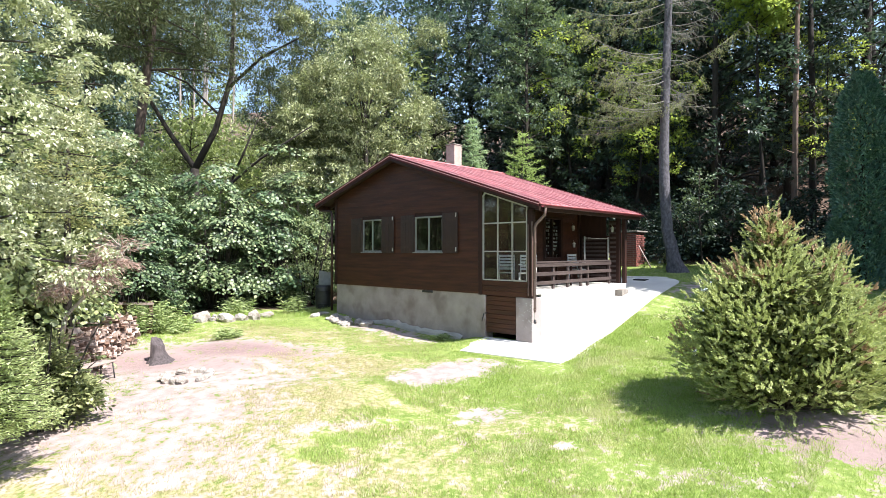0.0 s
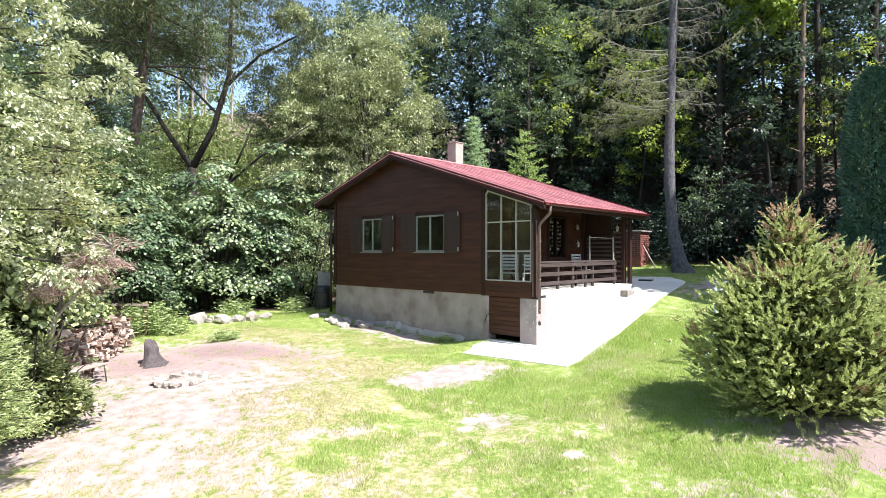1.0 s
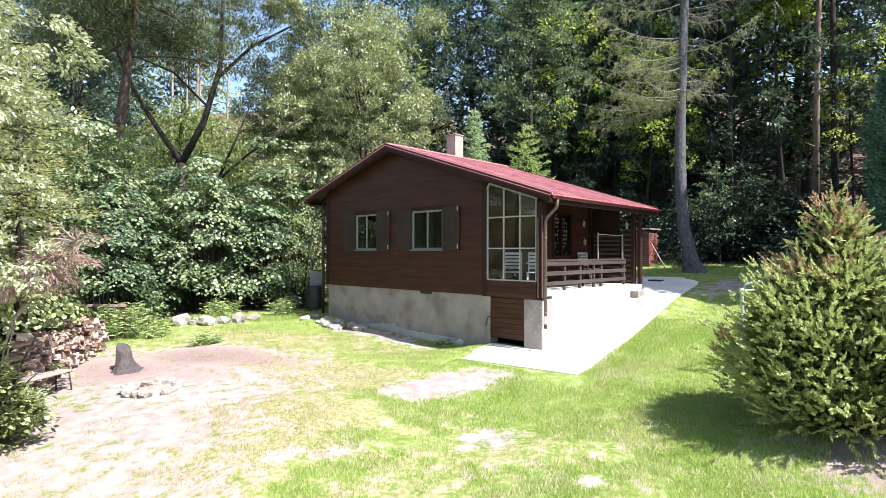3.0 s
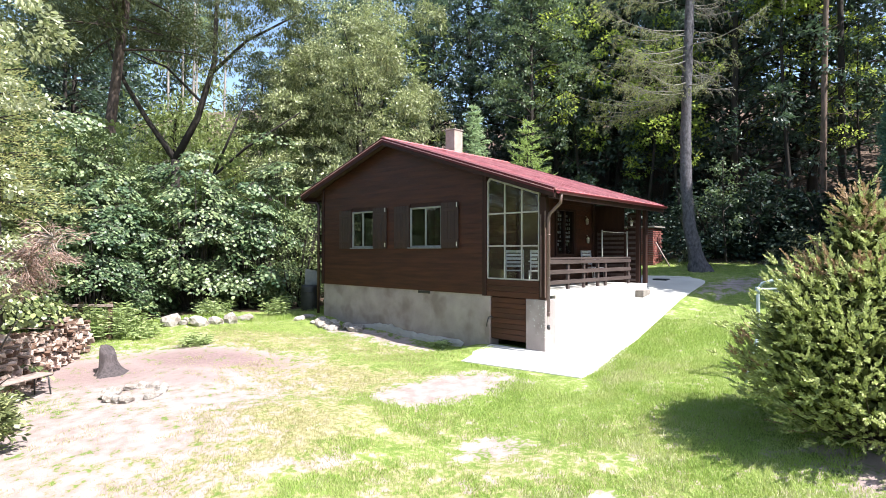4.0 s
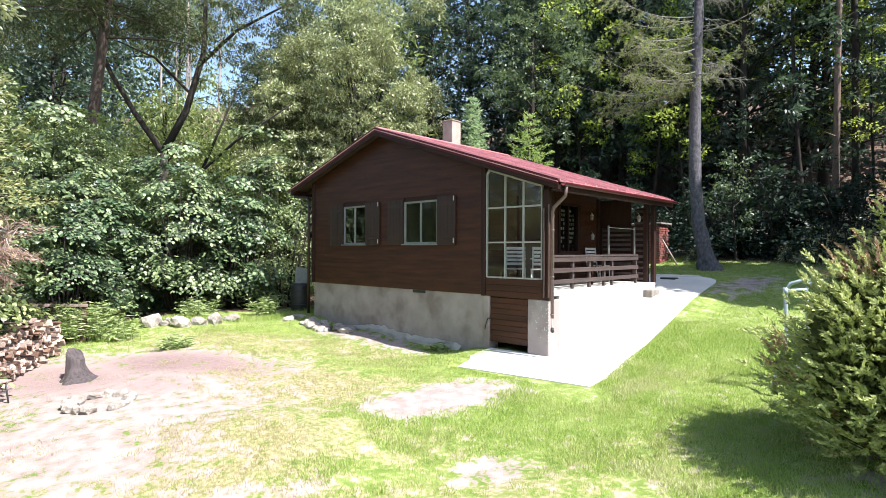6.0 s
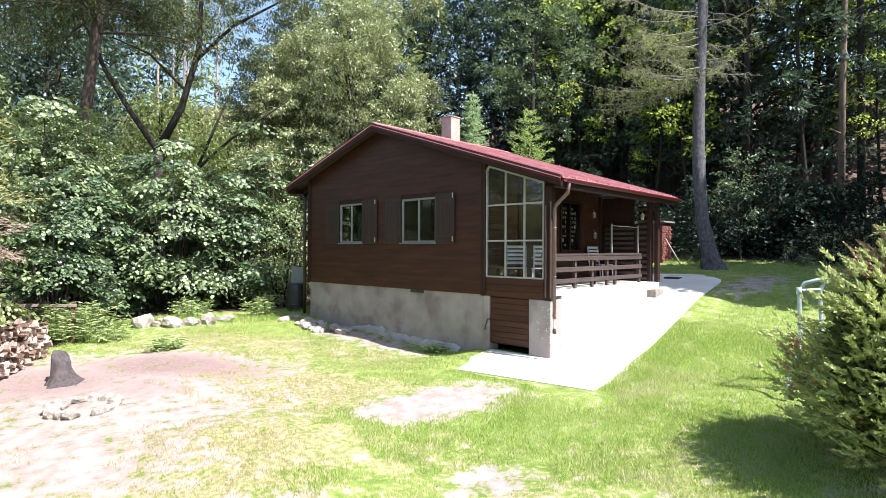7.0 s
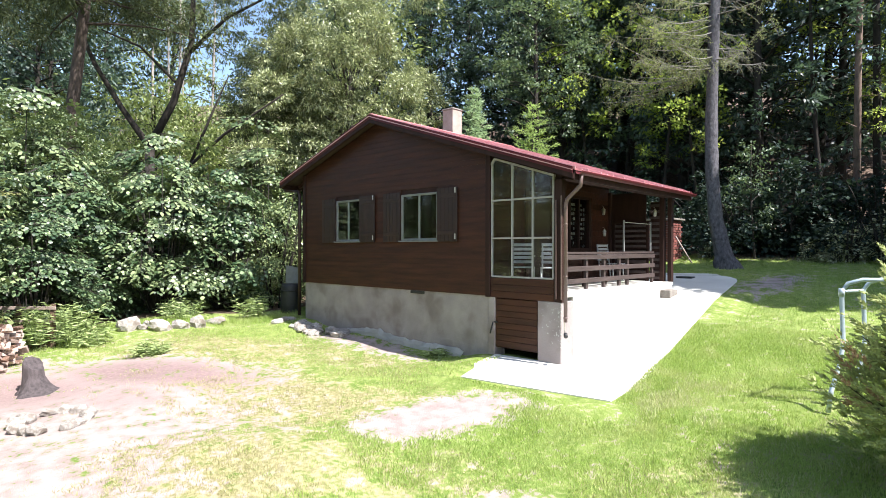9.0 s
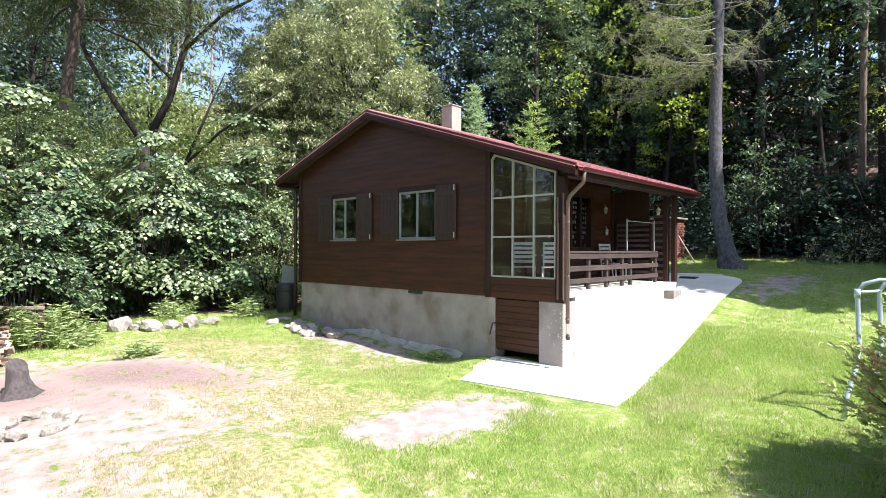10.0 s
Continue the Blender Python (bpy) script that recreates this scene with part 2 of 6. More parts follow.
def prism(pts, axis, a, b):
    """A flat outline drawn out along an axis from a to b. Outline pairs are (x, z) for y, (y, z) for x, (x, y) for z."""
    bm = bmesh.new()

    def at(p, d):
        return {"x": (d, p[0], p[1]), "y": (p[0], d, p[1]), "z": (p[0], p[1], d)}[axis]
    lo, hi = [bm.verts.new(at(p, a)) for p in pts], [bm.verts.new(at(p, b)) for p in pts]
    bm.faces.new(lo)
    bm.faces.new(hi)
    for i in range(len(pts)):
        j = (i + 1) % len(pts)
        bm.faces.new((lo[i], lo[j], hi[j], hi[i]))
    bmesh.ops.recalc_face_normals(bm, faces=bm.faces)
    return bm


def tube(bm, pts, radii, sides=8, cap=True):
    pts = [Vector(p) for p in pts]
    rings = []
    ref = Vector((0.31, 0.82, 0.23))
    for i, p in enumerate(pts):
        d = (pts[min(i + 1, len(pts) - 1)] - pts[max(i - 1, 0)]).normalized()
        u = d.cross(ref).normalized()
        w = d.cross(u)
        r = radii[i] if isinstance(radii, (list, tuple)) else radii
        rings.append([bm.verts.new(p + (u * math.cos(k * math.tau / sides) + w * math.sin(k * math.tau / sides)) * r) for k in range(sides)])
    for a, b in zip(rings, rings[1:]):
        for k in range(sides):
            f = bm.faces.new((a[k], a[(k + 1) % sides], b[(k + 1) % sides], b[k]))
            f.smooth = True
    if cap:
        bm.faces.new(rings[0][::-1])
        bm.faces.new(rings[-1])
    return bm


def link(name, me, material, parent=None, label=""):
    me.materials.append(material)
    ob = new(name, me)
    ob.parent = parent
    return tagged(ob, label)


def part(name, bm, material, parent=None, label=""):
    me = bpy.data.meshes.new(name)
    bm.to_mesh(me)
    bm.free()
    return link(name, me, material, parent, label)


def thing(name, label, category, m=None, group="", kind=""):
    ob = new(name)
    ob.empty_display_size = 0.2
    if m is not None:
        ob.matrix_basis = m
    return tagged(ob, label, category, group, kind)


def array_mesh(name, verts, faces):
    verts, faces = np.asarray(verts, dtype=np.float32), np.asarray(faces, dtype=np.int32)
    k = faces.shape[1]
    me = bpy.data.meshes.new(name)
    me.vertices.add(len(verts))
    me.vertices.foreach_set("co", verts.ravel())
    me.loops.add(faces.size)
    me.loops.foreach_set("vertex_index", faces.ravel())
    me.polygons.add(len(faces))
    me.polygons.foreach_set("loop_start", np.arange(0, faces.size, k, dtype=np.int32))
    me.update(calc_edges=True)
    return me


def unit(a):
    return a / np.maximum(np.linalg.norm(a, axis=-1, keepdims=True), 1e-6)


def blades(name, pos, way, length, width, rng, lift=0.6, fold=0.12, rounded=False, face=None):
    """Leaves as folded lozenges at pos, pointing along way; lift: how far their faces turn to the sky."""
    n = len(pos)
    length, width = np.broadcast_to(length, n)[:, None], np.broadcast_to(width, n)[:, None]
    if face is None:
        face = unit(rng.normal(size=(n, 3)) + np.array((0, 0, 2.2 * lift)))
    side = unit(np.cross(way, face))
    up = np.cross(side, way)
    if rounded:
        a, b, w = pos + way * length * 0.22, pos + way * length * 0.68, side * width / 2
        lift_a, lift_b = up * width * fold, up * width * fold * 0.6
        v = np.stack([pos, a + w * 0.85 + lift_a, b + w * 0.95 + lift_b, pos + way * length - up * length * 0.12, b - w * 0.95 + lift_b, a - w * 0.85 + lift_a], 1).reshape(-1, 3)
        k = np.arange(n)[:, None] * 6
        return array_mesh(name, v, np.concatenate([k + np.array(t) for t in ((0, 1, 5), (1, 2, 4), (1, 4, 5), (2, 3, 4))], 1).reshape(-1, 3))
    mid = pos + way * length * 0.45
    v = np.stack([pos, mid + side * width / 2 + up * width * fold, pos + way * length, mid - side * width / 2 + up * width * fold], 1).reshape(-1, 3)
    b = np.arange(n)[:, None] * 4
    f = np.concatenate([b + np.array((0, 1, 2)), b + np.array((0, 2, 3))], 1).reshape(-1, 3)
    return array_mesh(name, v, f)


def clump_leaves(name, centres, radius, per, length, width, rng, droop=0.3, lift=0.6, out=1.0, shell=0.45):
    """Leaves gathered in clumps round centres."""
    centres = np.asarray(centres, float)
    m = len(centres)
    radius = np.broadcast_to(radius, m)
    u = unit(rng.normal(size=(m * per, 3)))
    r = np.repeat(radius, per)[:, None] * (shell + (1 - shell) * rng.random((m * per, 1)) ** 0.7)
    pos = np.repeat(centres, per, 0) + u * r * np.array((1, 1, 0.75))
    way = unit(u * out + rng.normal(size=u.shape) * 0.55 + np.array((0, 0, -droop)))
    size = 0.7 + 0.6 * rng.random(m * per)
    return blades(name, pos, way, length * size, width * size, rng, lift)


def curve_pts(a, b, bend, n=6):
    a, b, bend = Vector(a), Vector(b), Vector(bend)
    return [a.lerp(b, k / n) + bend * math.sin(math.pi * k / n) for k in range(n + 1)]


# ---- ground ----
PEGS = np.array([(1.5, -1.2, -.05), (-1.1, -1.75, -.055), (0.4, -1.75, -.05), (3.2, -1.8, -.02), (2.5, .3, .2), (1.9, 3.75, .72), (.8, 7.2, 1.3), (-1.5, 9.7, 1.65), (3.5, -4.5, -.3),
                 (1.6, -3.6, -.32), (-.7, -6, -.27), (-2.5, -3.7, -.24), (-4.6, -6.4, -.3), (-7.5, -4.5, -.1), (-3.2, -8.7, -.5), (-8.2, -.3, .15),
                 (-6.4, -.2, 0), (-3, -.2, -.12), (-10.7, -3.9, .08), (6, -3, -.1), (8, -11, -.7), (4, 8, 1.4), (5, 2, .5), (-8.7, -6.1, -.12), (-12, 3, .3), (-4, 12, 1.75)])
LEVEL = np.linalg.lstsq(np.c_[PEGS[:, :2], np.ones(len(PEGS))], PEGS[:, 2], rcond=None)[0]
REST = PEGS[:, 2] - np.c_[PEGS[:, :2], np.ones(len(PEGS))] @ LEVEL


def lie(x, y):
    """Height of the ground."""
    x, y = np.asarray(x, float), np.asarray(y, float)
    d2 = (x[..., None] - PEGS[:, 0]) ** 2 + (y[..., None] - PEGS[:, 1]) ** 2
    w = 1 / (d2 + .4) ** 2
    near = np.clip(1.3 - np.sqrt(d2.min(-1)) / 9, 0, 1)
    s = np.logaddexp(0, (y - .15 * x - 14.5) / 1.5) * 1.5
    w_side = np.logaddexp(0, (-x - 36 - .3 * y) / 3) * 3
    hill = 30 * (1 - np.exp(-.6 * s / 30)) + 14 * (1 - np.exp(-.45 * w_side / 14))
    return LEVEL[0] * np.clip(x, -14, 9) + LEVEL[1] * np.clip(y, -13, 13) + LEVEL[2] + (w * REST).sum(-1) / w.sum(-1) * near + hill


def ground_z(x, y):
    return float(lie(np.array(x), np.array(y)))


def vnoise(x, y, cell, seed):
    """Smooth random field between 0 and 1, one value to a cell."""
    g = np.random.default_rng(seed).random((96, 96))
    u, v = np.asarray(x) / cell + 300.37, np.asarray(y) / cell + 300.71
    i, j = np.floor(u).astype(int), np.floor(v).astype(int)
    a, c = u - i, v - j
    a, c = a * a * (3 - 2 * a), c * c * (3 - 2 * c)
    return (g[i % 96, j % 96] * (1 - a) + g[(i + 1) % 96, j % 96] * a) * (1 - c) + (g[i % 96, (j + 1) % 96] * (1 - a) + g[(i + 1) % 96, (j + 1) % 96] * a) * c


def mottle(x, y):
    return 0.28 * vnoise(x, y, 0.9, 1) + 0.37 * vnoise(x + 0.4 * y, y - 0.3 * x, 0.33, 2) + 0.35 * vnoise(x, y, 0.14, 3)


# bare earth: centre, half lengths, turn in degrees, strength
BARE = [(-5.2, -6.3, 3.2, 1.8, 22, 1.0), (-2.6, -7.5, 2.2, 1.2, 18, 1.0), (-0.15, -3.05, 1.1, 0.55, 63, 1.35), (1.95, -4.3, 0.5, 0.34, 60, 0.75), (3.75, -4.7, 0.22, 0.14, 60, 0.62), (3.5, -3.85, 0.2, 0.14, 30, 0.36),
        (0.75, -6.1, 0.95, 0.3, 62, 0.62), (1.55, -6.15, 0.36, 0.16, 20, 0.6), (1.8, -7.05, 0.4, 0.2, 40, 0.6), (1.3, -7.8, 0.6, 0.25, 45, 0.5), (6.2, -2.5, 1.1, 0.9, 35, 0.9), (7.0, -2.7, 0.95, 0.75, 20, 0.9),
        (1.75, 6.9, 1.3, 0.62, 75, 0.75), (-5.3, -0.55, 2.2, 0.4, 0, 0.85), (-3.2, -9.6, 1.6, 1.4, 0, 1.0), (-5.6, -4.6, 2.3, 0.85, 30, 0.95), (-3.2, -6.0, 1.6, 1.1, 30, 0.9), (-3.6, -8.2, 2.8, 1.0, 25, 1.0), (-1.2, -8.6, 3.0, 1.2, 20, 0.75), (5.6, -4.6, 0.9, 0.3, 20, 0.4)]
DRY = [(-3.4, -4.4, 3.4, 1.7, 35, 0.95), (-0.8, -6.4, 3.0, 1.8, 30, 0.95), (1.5, -6.9, 2.4, 1.5, 30, 0.72), (1.0, -4.6, 1.6, 0.9, 30, 0.42), (-6.4, -3.0, 2.6, 1.6, 35, 0.7), (3.6, -6.0, 1.6, 1.0, 30, 0.4), (2.3, -4.9, 2.2, 1.3, 35, 0.5), (3.4, -3.2, 1.5, 0.9, 40, 0.36), (-4.2, -1.5, 2.0, 0.8, 10, 0.6), (0.2, -8.7, 4.0, 2.0, 25, 1.0)]
LUSH = [(1.25, -7.05, 0.34, 0.16, 40, 0.9), (1.2, -6.45, 0.5, 0.18, 40, 0.9), (-1.6, -1.9, 1.6, 0.62, 28, 1.0), (-7.6, -1.5, 1.5, 0.6, 60, 0.6), (0.9, -5.5, 0.9, 0.3, 50, 0.4)]
# damp soil in three spots; the last is half-shadow put into the colour
DAMP_AND_SHADE = [(-5.5, -4.75, 2.1, 0.85, 30, 1.0), (-6.3, -6.6, 1.5, 0.9, 30, 0.85), (-4.4, -5.6, 1.0, 0.6, 30, 0.6), (6.9, -3.0, 1.5, 0.9, 20, 0.8)]


def cover(spots, x, y):
    total = np.zeros_like(x)
    for cx, cy, a, b, turn, force in spots:
        c, s = math.cos(radians(turn)), math.sin(radians(turn))
        u, v = ((x - cx) * c + (y - cy) * s) / a, ((y - cy) * c - (x - cx) * s) / b
        total = np.maximum(total, force * np.clip(1.45 - 0.95 * np.sqrt(u * u + v * v), 0, 1))
    return total


def woods(x, y):
    """1 where the forest floor lies."""
    return np.maximum(np.clip((y - .15 * x - np.interp(x, [-5, -2.5, 0], [13.2, 11.3, 10.0])) / 1.0, 0, 1), np.clip((-9.9 - x + 0.35 * np.minimum(y, 0)) / 0.8, 0, 1))


def steps(lo, hi, fine_lo, fine_hi, fine):
    a = np.arange(fine_lo, fine_hi, fine)
    grow = [fine * 1.22 ** k for k in range(1, 60)]
    up, down = fine_hi + np.cumsum(grow), fine_lo - np.cumsum(grow)
    return np.concatenate([down[down > lo][::-1], a, up[up < hi]])


gx, gy = steps(-700, 700, -13, 9, 0.13), steps(-700, 700, -13, 13, 0.13)
XX, YY = np.meshgrid(gx, gy)
rough = np.array([noise.noise((x * 0.9, y * 0.9, 0)) * 0.03 + noise.noise((x * 3.1, y * 3.1, 3)) * 0.012 for x, y in zip(XX.ravel(), YY.ravel())]).reshape(XX.shape)
ZZ = lie(XX, YY) + rough
# the house and its slab stand in the ground
ZZ = np.where((XX > -8.0) & (XX < 0.0) & (YY > 0.15) & (YY < 5.0), np.minimum(ZZ, -0.05), ZZ)


def slab_z(y):
    return np.interp(y, [-1.7, -0.5, 0.3, 4.5, 6.5, 8.5, 11], [-0.03, -0.01, 0.09, 0.98, 1.25, 1.45, 1.62])


def slab_edge(y):
    return np.interp(y, [-1.6, -1.2, 6.6, 7.1, 7.45, 7.7], [1.54, 1.54, 0.98, 0.88, 0.66, 0.3])


left_of = np.interp(YY, [-1.62, -0.6, 0.0, 0.2, 5.2, 7.6], [-0.95, -1.5, -1.5, -0.1, -0.1, -2.0])
outside = np.maximum(np.maximum(XX - slab_edge(YY), left_of - XX), np.maximum(-1.4 - 0.1 * (XX < 0.3) - YY, YY - 7.6))
flush = np.clip(outside / 0.7, 0, 1) ** 1.5
ZZ = np.where((outside > -0.16) & (YY < 7.6), (slab_z(YY) - 0.015) * (1 - flush) + ZZ * flush, ZZ)
ZZ = np.where(outside <= -0.16, np.minimum(ZZ, slab_z(YY) - 0.06), ZZ)
ny, nx = XX.shape
idx = (np.arange(ny - 1)[:, None] * nx + np.arange(nx - 1)).ravel()
ground_me = array_mesh("ground", np.stack([XX.ravel(), YY.ravel(), ZZ.ravel()], 1), np.stack([idx, idx + 1, idx + nx + 1, idx + nx], 1))
ground_me.polygons.foreach_set("use_smooth", np.ones(len(ground_me.polygons), dtype=bool))
for key, values in (("bare", cover(BARE, XX, YY) - cover(LUSH, XX, YY)), ("dry", cover(DRY, XX, YY) - cover(LUSH, XX, YY)), ("darkened", cover(DAMP_AND_SHADE, XX, YY)), ("woods", woods(XX, YY))):
    at = ground_me.attributes.new(key, "FLOAT", "POINT")
    at.data.foreach_set("value", values.ravel().astype(np.float32))


def earth_material():
    m, n, l, p = nodes_of("yard_ground")
    co = n.new("ShaderNodeTexCoord")

    def tex(scale, detail=6):
        t = n.new("ShaderNodeTexNoise")
        t.inputs["Scale"].default_value, t.inputs["Detail"].default_value = scale, detail
        l.new(co.outputs["Object"], t.inputs["Vector"])
        return t.outputs[0]

    def two(a, b, fac):
        x = n.new("ShaderNodeMix")
        x.data_type = "RGBA"
        for slot, v in ((6, a), (7, b)):
            if isinstance(v, tuple):
                x.inputs[slot].default_value = (*v, 1)
            else:
                l.new(v, x.inputs[slot])
        l.new(fac, x.inputs[0])
        return x.outputs[2]

    def span(v, lo, hi):
        r = n.new("ShaderNodeMapRange")
        r.inputs[1].default_value, r.inputs[2].default_value = lo, hi
        l.new(v, r.inputs[0])
        return r.outputs[0]

    def edge(key, width=0.4, ragged=4.6):
        a, s = n.new("ShaderNodeAttribute"), n.new("ShaderNodeMath")
        a.attribute_name = key
        s.operation = "MULTIPLY_ADD"
        l.new(mixed, s.inputs[0])
        s.inputs[1].default_value = ragged
        l.new(a.outputs["Fac"], s.inputs[2])
        return span(s.outputs[0], 0.5 * ragged + 0.25, 0.5 * ragged + 0.25 + width)
    mid, fine, grain = tex(4.2, 9), tex(15, 8), tex(90, 3)
    av = n.new("ShaderNodeMath")
    av.operation = "MULTIPLY_ADD"
    l.new(fine, av.inputs[0])
    av.inputs[1].default_value = 0.45
    half = n.new("ShaderNodeMath")
    half.operation = "MULTIPLY"
    half.inputs[1].default_value = 0.55
    l.new(mid, half.inputs[0])
    l.new(half.outputs[0], av.inputs[2])
    mixed = av.outputs[0]
    green = two(two((0.13, 0.19, 0.04), (0.24, 0.30, 0.08), span(mid, 0.35, 0.65)), (0.33, 0.35, 0.14), span(fine, 0.5, 0.75))
    dry = two(two((0.22, 0.195, 0.095), (0.36, 0.325, 0.175), span(fine, 0.38, 0.62)), (0.42, 0.365, 0.265), span(mid, 0.56, 0.75))
    soil = two(two((0.27, 0.208, 0.194), (0.40, 0.327, 0.31), span(mid, 0.35, 0.65)), (0.31, 0.248, 0.23), span(fine, 0.54, 0.77))
    soil = two(soil, two((0.20, 0.135, 0.13), (0.28, 0.20, 0.195), span(fine, 0.35, 0.65)), edge("darkened", 0.8, 1.2))
    floor = two((0.06, 0.042, 0.032), (0.22, 0.155, 0.12), span(fine, 0.35, 0.7))
    colour = two(two(two(green, dry, edge("dry", 0.5)), soil, edge("bare")), floor, edge("woods", 0.4, 1.0))
    l.new(colour, p.inputs["Base Color"])
    p.inputs["Roughness"].default_value, p.inputs["Specular IOR Level"].default_value = 0.95, 0.2
    b = n.new("ShaderNodeBump")
    b.inputs["Strength"].default_value, b.inputs["Distance"].default_value = 0.6, 0.03
    mixh = n.new("ShaderNodeMath")
    l.new(fine, mixh.inputs[0])
    l.new(grain, mixh.inputs[1])
    l.new(mixh.outputs[0], b.inputs["Height"])
    l.new(b.outputs[0], p.inputs["Normal"])
    return m


ground = link("ground", ground_me, earth_material())
tagged(ground, "sloping garden ground with lawn, dry grass and bare earth", "ground", kind="structure")

# concrete apron along the house, rising with the slope
ys = np.concatenate([np.arange(-1.3, -0.1, 0.3), [0.02, 0.05], np.arange(0.3, 7.6, 0.3), [7.65]])
bm = bmesh.new()
rows_of = []
for y in ys:
    x1, x0 = float(slab_edge(y)), (-0.03 if y > 0.04 else float(np.interp(y, [-1.3, -0.6, -0.1], [-0.95, -1.5, -1.48]))) if y < 5.2 else -0.9 - 0.5 * (y - 5.2)
    y_left = y if y > -1.2 else y - 0.32
    z = float(slab_z(y))
    rows_of.append([bm.verts.new(c) for c in ((x0, y_left, z - 0.3), (x0, y_left, z), (x0 * 0.5 + x1 * 0.5, y, z + 0.005), (x1, y, z), (x1, y, z - 0.3))])
for a, b in zip(rows_of, rows_of[1:]):
    for k in range(4):
        bm.faces.new((a[k], a[k + 1], b[k + 1], b[k]))
bm.faces.new(rows_of[0][::-1])
bm.faces.new(rows_of[-1])
bmesh.ops.recalc_face_normals(bm, faces=bm.faces)
pavement = part("pavement", bm, CONCRETE)
tagged(pavement, "pale sunlit concrete apron sloping up beside the veranda", "pavement", kind="structure")
bm = bmesh.new()
rows_of = []
for k in range(12):
    y = 7.68 + 0.28 * k
    x = -0.35 - 0.16 * k
    z = float(slab_z(y)) + 0.004
    rows_of.append([bm.verts.new(c) for c in ((x - 0.85, y - 0.2, z - 0.25), (x - 0.85, y - 0.2, z), (x + 0.65 - 0.02 * k, y, z), (x + 0.65 - 0.02 * k, y, z - 0.25))])
for a, b in zip(rows_of, rows_of[1:]):
    for q in range(3):
        bm.faces.new((a[q], a[q + 1], b[q + 1], b[q]))
bm.faces.new(rows_of[0][::-1])
bm.faces.new(rows_of[-1])
bmesh.ops.recalc_face_normals(bm, faces=bm.faces)
tagged(part("path", bm, CONCRETE), "shaded concrete garden path beyond the veranda", "path", kind="structure")

# ---- cabin ----
RIDGE_X, RIDGE_Z, EAVE_L, EAVE_R, Y_FRONT, Y_BACK = -4.95, 5.18, -8.86, 0.36, -0.27, 5.27
WOOD_Z, LEFT, BACK = 1.19, -8.11, 5.0
FLOOR_Z, INNER_X = 1.30, -1.62


def roof_z(x):
    return RIDGE_Z - 0.317 * (RIDGE_X - x) if x < RIDGE_X else RIDGE_Z - 0.328 * (x - RIDGE_X)


cabin = thing("cabin", "dark brown weatherboarded holiday cabin with a red sheet roof", "cabin")
holes = [(-6.62, -5.66, 2.27, 3.30), (-4.17, -3.04, 2.27, 3.30)]
# plinth, higher at the right where the ground falls
for k, b in enumerate(((LEFT + 0.03, -1.66, 0.03, 0.33, -0.5, WOOD_Z), (LEFT + 0.03, LEFT + 0.33, 0.33, BACK, -0.5, WOOD_Z), (LEFT + 0.33, -0.34, BACK - 0.3, BACK - 0.02, -0.5, WOOD_Z),
                       (-1.66, -1.50, 0.0, 0.33, -0.5, 1.17), (-0.52, -0.03, 0.0, 0.42, -0.4, 1.15))):
    part("plinth", boxes(b, bevel=0.012), RENDER, cabin, "stained grey rendered plinth, damp near the ground")
rng = np.random.default_rng(77)
bm = bmesh.new()
for k in range(70):
    cx, cz, d = (-0.035 - 0.42 * rng.random() ** 3.2, 0.3 + 0.82 * rng.random() ** 0.8, 0.005 + 0.013 * rng.random() ** 2)
    ring = [bm.verts.new((cx + d * (0.7 + 0.6 * rng.random()) * math.cos(q * math.tau / 6), -0.003, cz + d * (0.7 + 0.6 * rng.random()) * math.sin(q * math.tau / 6))) for q in range(6)]
    back = [bm.verts.new((v.co.x, 0.002, v.co.z)) for v in ring]
    bm.faces.new(ring)
    for q in range(6):
        bm.faces.new((ring[q], back[q], back[(q + 1) % 6], ring[(q + 1) % 6]))
tagged(part("plaster_chips", bm, CONCRETE, cabin, "white chips in the flaking render of the corner pier"), kind="stuff")
part("veranda_plinth", boxes((-0.33, -0.03, 0.42, BACK + 0.1, -0.4, FLOOR_Z - 0.08), bevel=0.012), CONCRETE, cabin, "pale concrete side of the veranda base")
# worn foot of the plinth
bm = bmesh.new()
low, high = [], []
for k in range(61):
    x = -6.2 + 3.9 * k / 60
    h = (0.10 + 0.04 * noise.noise((x * 1.7, 0, 0)) + 0.05 * noise.noise((x * 6, 3, 0))) * min(1, k / 12, (60 - k) / 4 + 0.2)
    d = -0.07 - 0.05 * noise.noise((x * 4, 7, 0))
    g = ground_z(x, -0.1)
    low.append([bm.verts.new(c) for c in ((x, d - 0.04, g - 0.1), (x, d, g + h * 0.8), (x, 0.0, g + h + 0.05), (x, 0.031, g + h + 0.06))])
for a, b in zip(low, low[1:]):
    for q in range(3):
        bm.faces.new((a[q], b[q], b[q + 1], a[q + 1]))
bmesh.ops.solidify(bm, geom=list(bm.faces), thickness=0.01)
part("plinth_foot", bm, CONCRETE, cabin, "whitish crumbling render skirting at the wall foot")

